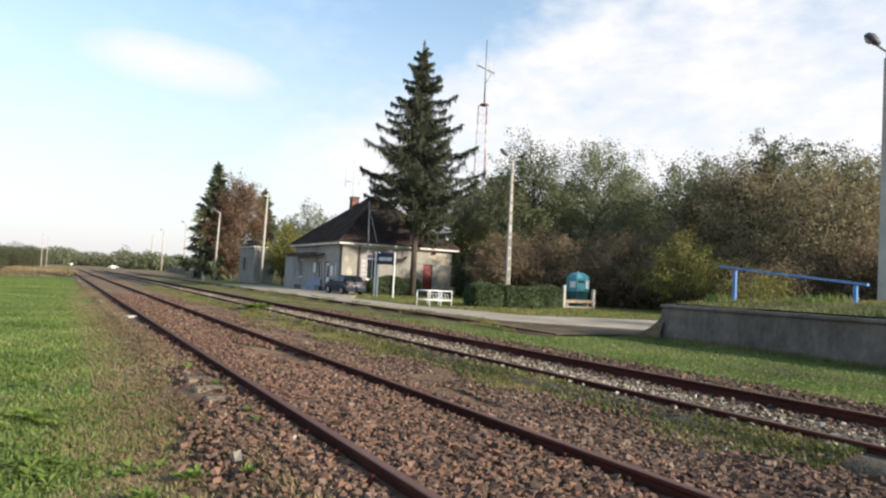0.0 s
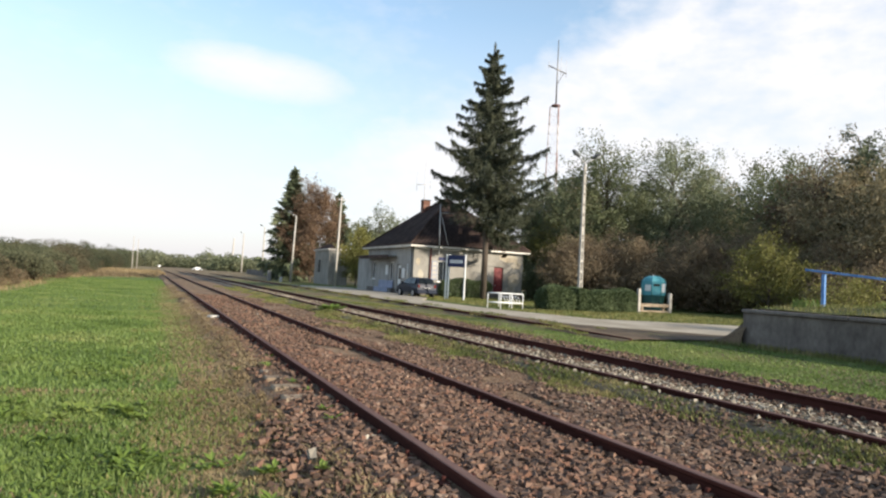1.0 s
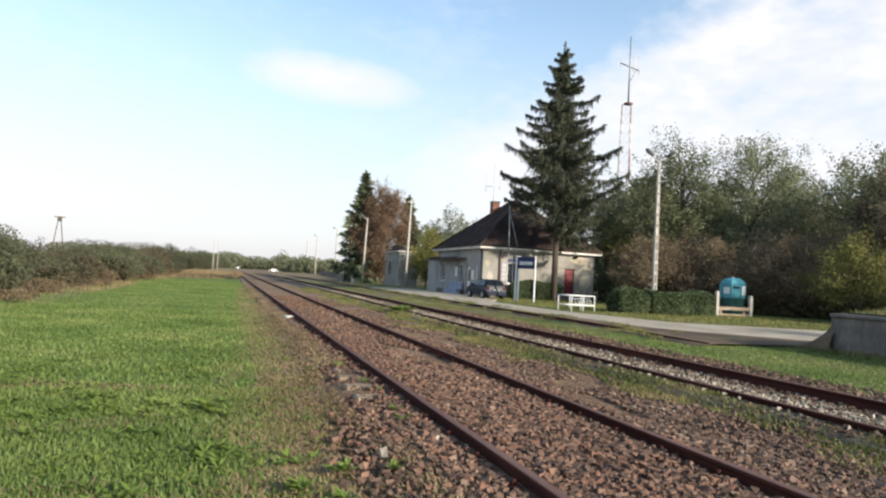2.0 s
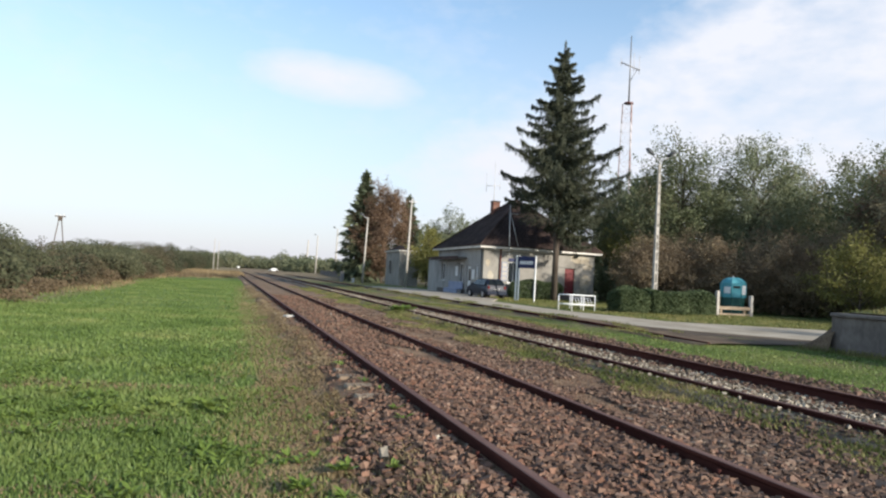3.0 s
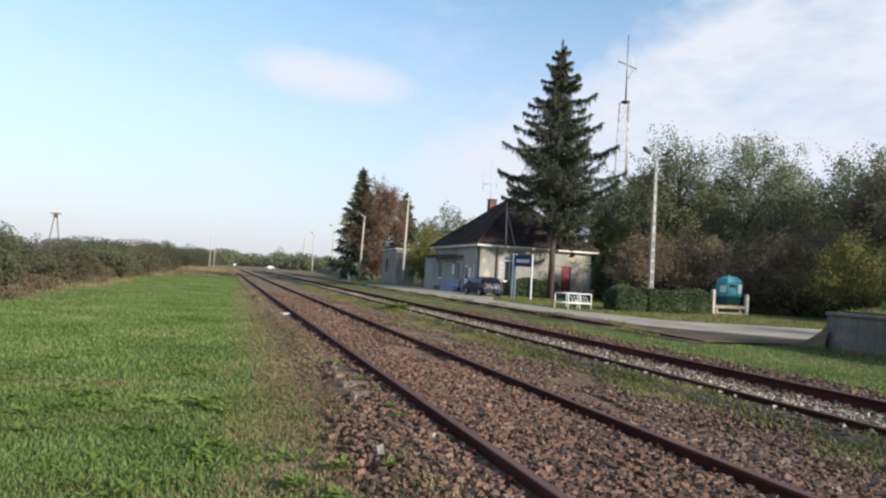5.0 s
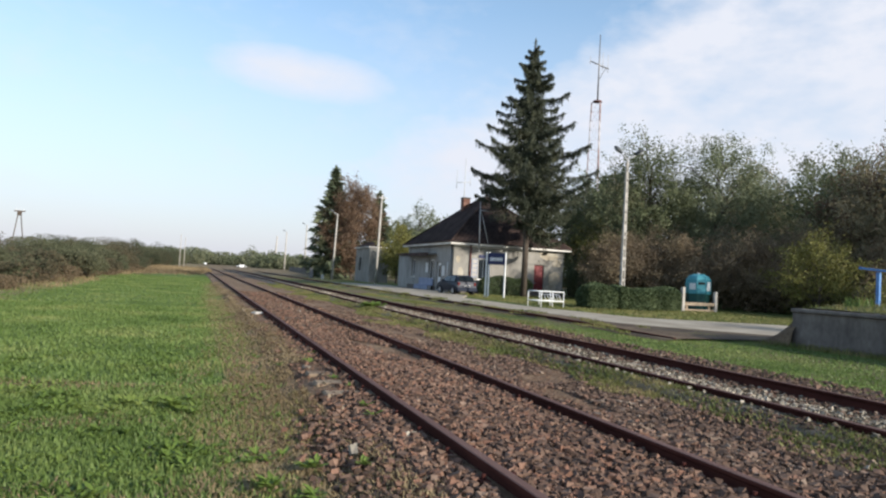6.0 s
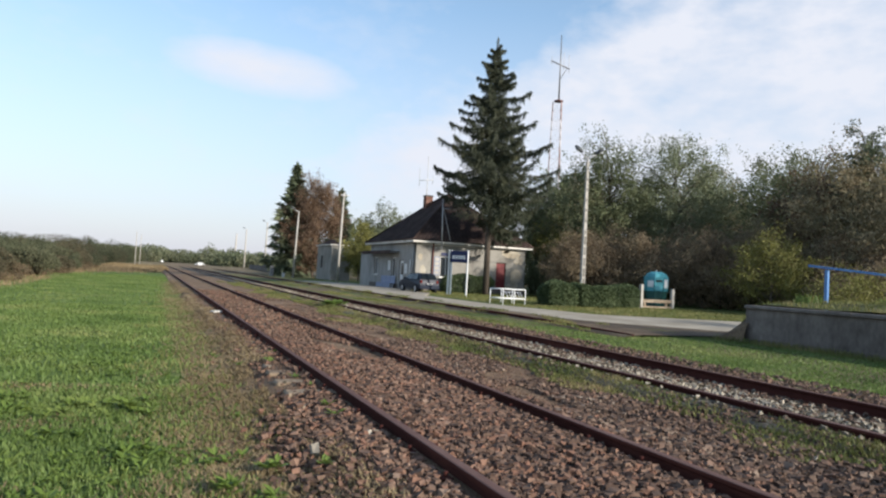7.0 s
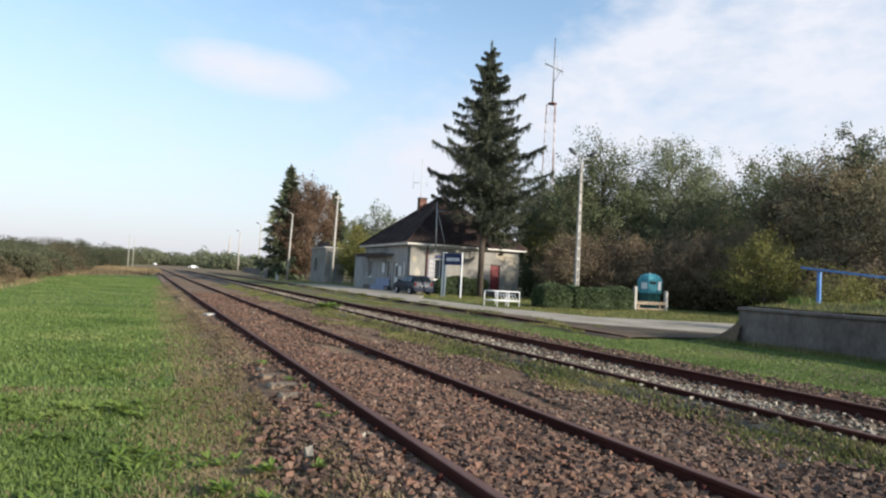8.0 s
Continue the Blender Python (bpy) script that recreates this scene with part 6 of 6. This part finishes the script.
def ballast_stones():
    rng = np.random.default_rng(2)
    p = np.concatenate([scatter(rng, 34000, 0.75, 5.3, 2.2, 6.8), scatter(rng, 6000, 0.9, 4.9, -5.0, 2.3), scatter(rng, 25000, 0.85, 5.3, 6.8, 13), scatter(rng, 13000, 0.95, 4.8, 13, 32, 1.3)])
    bare = np.array([noise.noise(Vector((a[0] * 0.9, a[1] * 0.35, 8))) for a in p])
    inside = (np.abs(p[:, 0] - TRACK_A) < 0.7) | (p[:, 1] < 7.5)
    p = p[(bare > -0.15) | (inside & (bare > -0.4))]
    p = p[rng.uniform(size=len(p)) < np.clip((p[:, 0] - 0.85 - 0.25 * (p[:, 1] > 6)) / 0.8, 0.02, 1)]
    p = p[rng.uniform(size=len(p)) > 0.75 * np.clip((p[:, 0] - 4.2) / 0.9, 0, 1)]
    thin = ((p[:, 1] > 7) & (p[:, 0] < 1.65)) * 0.8 + ((p[:, 1] > 11) & (p[:, 0] >= 1.65)) * 0.45
    p = p[rng.uniform(size=len(p)) > thin]
    for side in (-1, 1):
        p = p[np.abs(p[:, 0] - TRACK_A - side * GAUGE / 2) > 0.095]
    p[:, 2] = 0.045 + rng.uniform(-0.012, 0.028, len(p))
    p[:, 2] += crown(p[:, 0]) - 0.05 * np.clip((1.75 - p[:, 0]) / 0.9, 0, 1)
    grey = p[:, 0] > 3.75 + rng.normal(size=len(p)) * 0.15
    stones("ballast_stones", "loose angular brown ballast stones on the main track", "stone", p[~grey], 0.0235, 3)
    stones("ballast_stones", "loose dark grey-brown stones beside the main track", "stone_grey", p[grey], 0.0235, 24)
    p = np.concatenate([scatter(rng, 16000, 0.5, 5.5, 2.2, 10), scatter(rng, 8000, 0.8, 5.5, 10, 28)])
    p[:, 2] = 0.046 + crown(p[:, 0]) - 0.075 * np.clip((1.45 - p[:, 0]) / 0.45, 0, 1)
    stones("fine_gravel", "fine brown gravel between the ballast stones", "stone", p, 0.012, 14, None, True)
    spots = ((1.16, 4.73), (1.69, 4.96), (1.62, 4.94), (1.79, 4.73), (5.1, 4.3), (2.51, 3.56))
    p = np.concatenate([np.array([(x, y, 0) for x, y in spots]), scatter(rng, 22, 1.3, 5.2, 3.5, 22)])
    p[:, 2] = 0.055 + crown(p[:, 0])
    stones("pale_stones", "a few pale stones lying on the brown ballast", "stone_pale", p, 0.03, 4)
    p = np.concatenate([scatter(rng, 17000, 5.68, 7.75, 3.0, 22, 1.2), scatter(rng, 5000, 5.7, 7.6, 22, 45)])
    for side in (-1, 1):
        p = p[np.abs(p[:, 0] - TRACK_B - side * GAUGE / 2) > 0.1]
    p[:, 2] = 0.066 + 0.075 * np.clip((6.95 - p[:, 0]) / 0.9, 0, 1) + rng.uniform(-0.015, 0.02, len(p))
    p = p[(p[:, 0] > 5.9) | (rng.uniform(size=len(p)) < 0.8)]
    mid = (p[:, 0] > 6.75) & (p[:, 0] < 7.35) & (rng.uniform(size=len(p)) < 0.6) | (rng.uniform(size=len(p)) < 0.2)
    out = (p[:, 0] > 7.35) & (rng.uniform(size=len(p)) < 0.88)
    stones("ballast_stones", "loose pale limestone ballast on the second track", "stone_pale", p[~(mid | out)], 0.022, 5)
    stones("ballast_stones", "loose dark ballast beside the second track", "stone_grey", p[mid | out], 0.022, 6)
    p = scatter(rng, 6000, 5.1, 5.72, 3.0, 26, 1.3)
    p[:, 2] = 0.035 + 0.085 * np.clip((p[:, 0] - 5.28) / 0.26, 0, 1)
    stones("ballast_stones", "dark stones on the slope beside the second track", "stone_grey", p, 0.022, 15)
    p = scatter(rng, 6500, 7.5, 9.3, 3.5, 26, 1.3)
    p[:, 2] = 0.02
    stones("ballast_stones", "scattered dark stones beyond the second track", "stone_grey", p, 0.028, 7)


ballast_stones()


def grass(name, label, material, spots, tall, seed, wide=0.006, lean=0.55, bent=True):
    """Single blades as narrow bent triangles."""
    rng = np.random.default_rng(seed)
    k = len(spots)
    a = rng.uniform(0, 6.283, k)
    h = tall * rng.uniform(0.4, 1.3, k)
    d = np.stack([np.cos(a), np.sin(a), np.zeros(k)], 1)
    n = np.stack([-d[:, 1], d[:, 0], np.zeros(k)], 1)
    b = lean * rng.uniform(0.2, 1.2, k)
    w = (wide * rng.uniform(0.6, 1.5, k))[:, None]
    up = np.array([0, 0, 1.0])
    mid = spots + d * (h * b * 0.35)[:, None] + up * (h * 0.6)[:, None]
    tip = spots + d * (h * b)[:, None] + up * h[:, None]
    if not bent:
        v = np.stack([spots - n * w, spots + n * w, tip], 1).reshape(-1, 3)
        return tagged(soup(name, v, np.arange(3 * k).reshape(-1, 3), material), label, "grass", kind="stuff")
    v = np.stack([spots - n * w, spots + n * w, mid + n * w * 0.8, mid - n * w * 0.8, tip], 1).reshape(-1, 3)
    o = (np.arange(k) * 5)[:, None]
    f = np.concatenate([o + np.array([[0, 1, 2]]), o + np.array([[0, 2, 3]]), o + np.array([[3, 2, 4]])])
    return tagged(soup(name, v, f, material), label, "grass", kind="stuff")


def on_ground(p, lift=0.0):
    p[:, 2] = [height_at(a[0], a[1]) + lift for a in p]
    return p


def weeds(name, label, spots, seed, r=0.09, leaves=7, material="weed"):
    """Low rosettes of broad leaves, joined."""
    rng = np.random.default_rng(seed)
    c = np.repeat(spots, leaves, 0)
    k = len(c)
    a = rng.uniform(0, 6.283, k)
    ln = r * rng.uniform(0.5, 1.4, k)
    d = np.stack([np.cos(a), np.sin(a), rng.uniform(0.15, 0.9, k)], 1)
    n = np.stack([-np.sin(a), np.cos(a), np.zeros(k)], 1)
    w = (ln * 0.19)[:, None]
    m = c + d * (ln * 0.55)[:, None]
    t = c + d * ln[:, None] * np.array([1, 1, 0.75])
    v = np.stack([c, m + n * w, t, m - n * w], 1).reshape(-1, 3)
    return tagged(soup(name, v, np.arange(4 * k).reshape(-1, 4), material), label, "weeds", kind="stuff")


def meadow_edge(y):
    """Where the meadow gives way to the dry strip; it closes in on the rails further off."""
    return 0.12 + 0.045 * np.clip(y, 0, 14) + 0.012 * np.clip(y - 14, 0, 100)


def grasses():
    rng = np.random.default_rng(12)
    p = np.concatenate([scatter(rng, 90000, -4.5, 1.6, 1.6, 8.0), scatter(rng, 22000, -5.5, 1.2, -5.0, 1.6), scatter(rng, 64000, -6.5, 1.7, 8.0, 22), scatter(rng, 50000, -7.0, 2.2, 22, 62)])
    edge = np.array([meadow_edge(a[1]) - 0.31 + 0.5 * noise.noise(Vector((0, a[1] * 0.6, 2))) + 0.3 * noise.noise(Vector((a[0] * 2, a[1] * 2.5, 7))) for a in p])
    p = p[rng.uniform(size=len(p)) < np.clip((edge + 1.0 - p[:, 0]) / 1.1, 0.02, 1) ** 1.5]
    far = p[:, 1] > rng.uniform(5.0, 11.0, len(p))
    grass("meadow_grass", "short bright green meadow grass", "meadow", on_ground(p[~far]), 0.045, 1, 0.005, 0.9)
    grass("meadow_grass", "bright green meadow grass further off", "meadow", on_ground(p[far]), 0.045, 2, 0.015, 0.9, False)
    p = scatter(rng, 6000, -4.2, 1.0, 1.8, 11)
    p = p[p[:, 0] < meadow_edge(p[:, 1]) + 0.15 + rng.normal(size=len(p)) * 0.2]
    clump = np.array([noise.noise(Vector((a[0] * 1.1, a[1] * 1.1, 5))) for a in p])
    weeds("meadow_weeds", "broad-leaved weeds in the meadow edge", on_ground(p[clump > 0.1], 0.015), 3, 0.045, 8)
    hearts = scatter(rng, 26, -2.6, 0.8, 3.2, 8)
    p = np.repeat(hearts, 7, 0) + rng.normal(size=(182, 3)) * np.array([0.11, 0.11, 0])
    weeds("meadow_weeds", "leafy green weed tufts in the meadow", on_ground(p, 0.03), 21, 0.075, 9)
    p = np.concatenate([np.repeat([(0.81, 4.52, 0), (0.54, 4.2, 0), (-0.07, 6.75, 0)], 5, 0) + rng.normal(size=(15, 3)) * (0.025, 0.025, 0), np.repeat([(1.15, 4.38, 0)], 2, 0), scatter(rng, 10, 0.6, 1.7, 4.5, 11)])
    weeds("ballast_weeds", "small green weeds in the ballast", on_ground(p, 0.06) + np.outer(np.clip((p[:, 0] - 0.95) / 0.5, 0, 1), (0, 0, 0.05)), 4, 0.075, 12)
    p = np.array([(5.79, 22.1, 0.1)]) + rng.normal(size=(26, 3)) * (0.12, 0.12, 0)
    weeds("track_weeds", "leafy weed tuft beside the second track", p, 25, 0.28, 8)
    p = scatter(rng, 7000, -0.2, 1.3, 1.9, 30, 1.6)
    p = p[np.array([noise.noise(Vector((a[0] * 1.6, a[1] * 1.1, 3))) for a in p]) > 0.08]
    grass("verge_grass", "sparse green grass on the dry strip", "verge", on_ground(p, 0.01), 0.05, 15, 0.006)
    # straw on the dry strip
    p = np.concatenate([scatter(rng, 52000, -0.1, 1.7, 2.0, 45, 1.6), scatter(rng, 12000, -0.3, 1.3, 1.9, 9)])
    p = p[np.array([noise.noise(Vector((a[0] * 1.4, a[1] * 0.7, 6))) for a in p]) > -0.3]
    p = p[p[:, 0] > meadow_edge(p[:, 1]) - 0.3 + rng.normal(size=len(p)) * 0.2]
    tan = scatter(rng, 30000, -4.5, 0.4, 2.2, 9.5)
    tan = tan[np.array([noise.noise(Vector((a[0] * 0.55, a[1] * 0.9, 17))) for a in tan]) > 0.22]
    p = np.concatenate([p, tan, scatter(rng, 12000, 0.45, 1.65, 4.5, 26, 1.4)])
    p = p[(p[:, 0] < 1.22) | (p[:, 1] > 9.0) | (p[:, 1] < 5.0)]
    grass("dry_grass", "thin dry grass beside the ballast", "straw", on_ground(p, 0.01) + np.outer(np.clip((p[:, 0] - 1.0) / 0.3, 0, 1), (0, 0, 0.075)), 0.03, 5, 0.007, 2.4, False)
    # strip between the tracks
    p = scatter(rng, 62000, 4.2, 5.8, 3.0, 50, 1.35)
    p = p[np.array([noise.noise(Vector((a[0] * 0.9, a[1] * 0.45, 9))) for a in p]) > -0.04 + 0.6 * np.maximum(0, 5.1 - p[:, 0])]
    p = on_ground(p, 0.06)
    p[:, 2] += 0.07 * np.clip((p[:, 0] - 5.28) / 0.24, 0, 1)
    grass("verge_grass", "ragged grass strip between the tracks", "verge", p, 0.042, 6, 0.008, 0.9, False)
    p = on_ground(scatter(rng, 14000, 5.12, 5.68, 3.0, 45, 1.4), 0.05)
    p[:, 2] += 0.06 * np.clip((p[:, 0] - 5.28) / 0.24, 0, 1)
    grass("verge_grass", "low grass fringe along the second track", "verge", p, 0.05, 17, 0.009, 0.9, False)
    # beyond the second track
    p = np.concatenate([scatter(rng, 60000, 8.9, 10.95, 3.5, 60, 1.4), scatter(rng, 16000, 11.0, 13.8, 4.5, 15.5)])
    p = p[np.array([noise.noise(Vector((a[0] * 0.6, a[1] * 0.3, 4))) for a in p]) > -0.7 + 0.04 * np.clip(p[:, 1] - 14, 0, 12)]
    near = p[:, 1] < 17 + rng.normal(size=len(p)) * 2
    grass("bank_grass", "green grass strip between second track and loading bank", "meadow", on_ground(p[near]), 0.036, 7, 0.011, 0.9, False)
    p = p[~near]
    p = p[np.array([noise.noise(Vector((a[0] * 0.8, a[1] * 0.25, 14))) for a in p]) > 0.05]
    grass("verge_grass", "thin olive grass strip between second track and platform", "verge", on_ground(p), 0.05, 23, 0.011, 0.9, False)
    p = scatter(rng, 16000, 10.7, 12.6, 15, 60, 1.3)
    p = p[np.array([noise.noise(Vector((a[0] * 1.3, a[1] * 0.5, 2))) for a in p]) > 0.12]
    grass("verge_grass", "thin grass tufts in the dirt strip", "verge", on_ground(p, 0.07), 0.07, 16, 0.012, 0.8, False)
    p = scatter(rng, 5000, 13.3, 13.89, 3.0, 13.2)
    p = p[rng.uniform(size=len(p)) < np.clip((p[:, 0] - 13.3) / 0.5, 0.1, 1)]
    grass("bank_grass", "taller grass along the foot of the loading bank", "verge", on_ground(p), 0.14, 26, 0.009, 0.5, False)
    # yard lawn
    p = scatter(rng, 40000, 15.9, 30.0, 14, 46)
    grass("lawn_grass", "mown green lawn of the station yard", "verge", on_ground(p[p[:, 0] > np.array([path_far(b) for b in p[:, 1]])], 0.02), 0.08, 8, 0.018, 0.6, False)
    # top of the loading bank
    p = scatter(rng, 26000, 14.05, 21.0, -1.0, 12.8)
    p[:, 2] = [bank_top(a[0], a[1]) + 0.01 - max(0, a[1] - 12.2) * 0.8 for a in p]
    tallness = np.array([noise.noise(Vector((a[0] * 0.5, a[1] * 0.5, 1))) for a in p])
    grass("bank_grass", "uncut grass on the loading bank", "verge", p[tallness <= 0.25], 0.08, 9, 0.009, 0.7, False)
    grass("bank_grass", "tall weedy grass tufts on the loading bank", "meadow", p[tallness > 0.25], 0.22, 10, 0.010)
    # tall dry weeds beyond the meadow
    p = scatter(rng, 20000, -16, -5.0, 14, 95)
    p = p[p[:, 0] < -5.3 + 1.2 * np.sin(p[:, 1] * 0.21)]
    grass("dry_weeds", "tall dry straw-coloured weeds along the meadow", "straw", on_ground(p), 0.20, 11, 0.018, 0.8, False)
    p = scatter(rng, 16000, -11, 1.5, 58, 96)
    p = p[p[:, 1] > 70 + 1.9 * (p[:, 0] + 5) + rng.normal(size=len(p)) * 5]
    tuft = np.array([noise.noise(Vector((a[0] * 0.5, a[1] * 0.25, 12))) for a in p])
    grass("dry_weeds", "pale brown dry grass between meadow and scrub", "straw_brown", on_ground(p[tuft > -0.05]), 0.42, 13, 0.025, 0.5, False)
    grass("dry_weeds", "low withered grass at the meadow's end", "straw", on_ground(p[tuft <= -0.05]), 0.22, 22, 0.03, 0.6, False)
    p = scatter(rng, 9000, -6, 2.2, 88, 130)
    grass("dry_weeds", "dry straw-coloured weeds at the meadow's end", "straw", on_ground(p), 0.4, 12, 0.05, 0.35, False)


grasses()
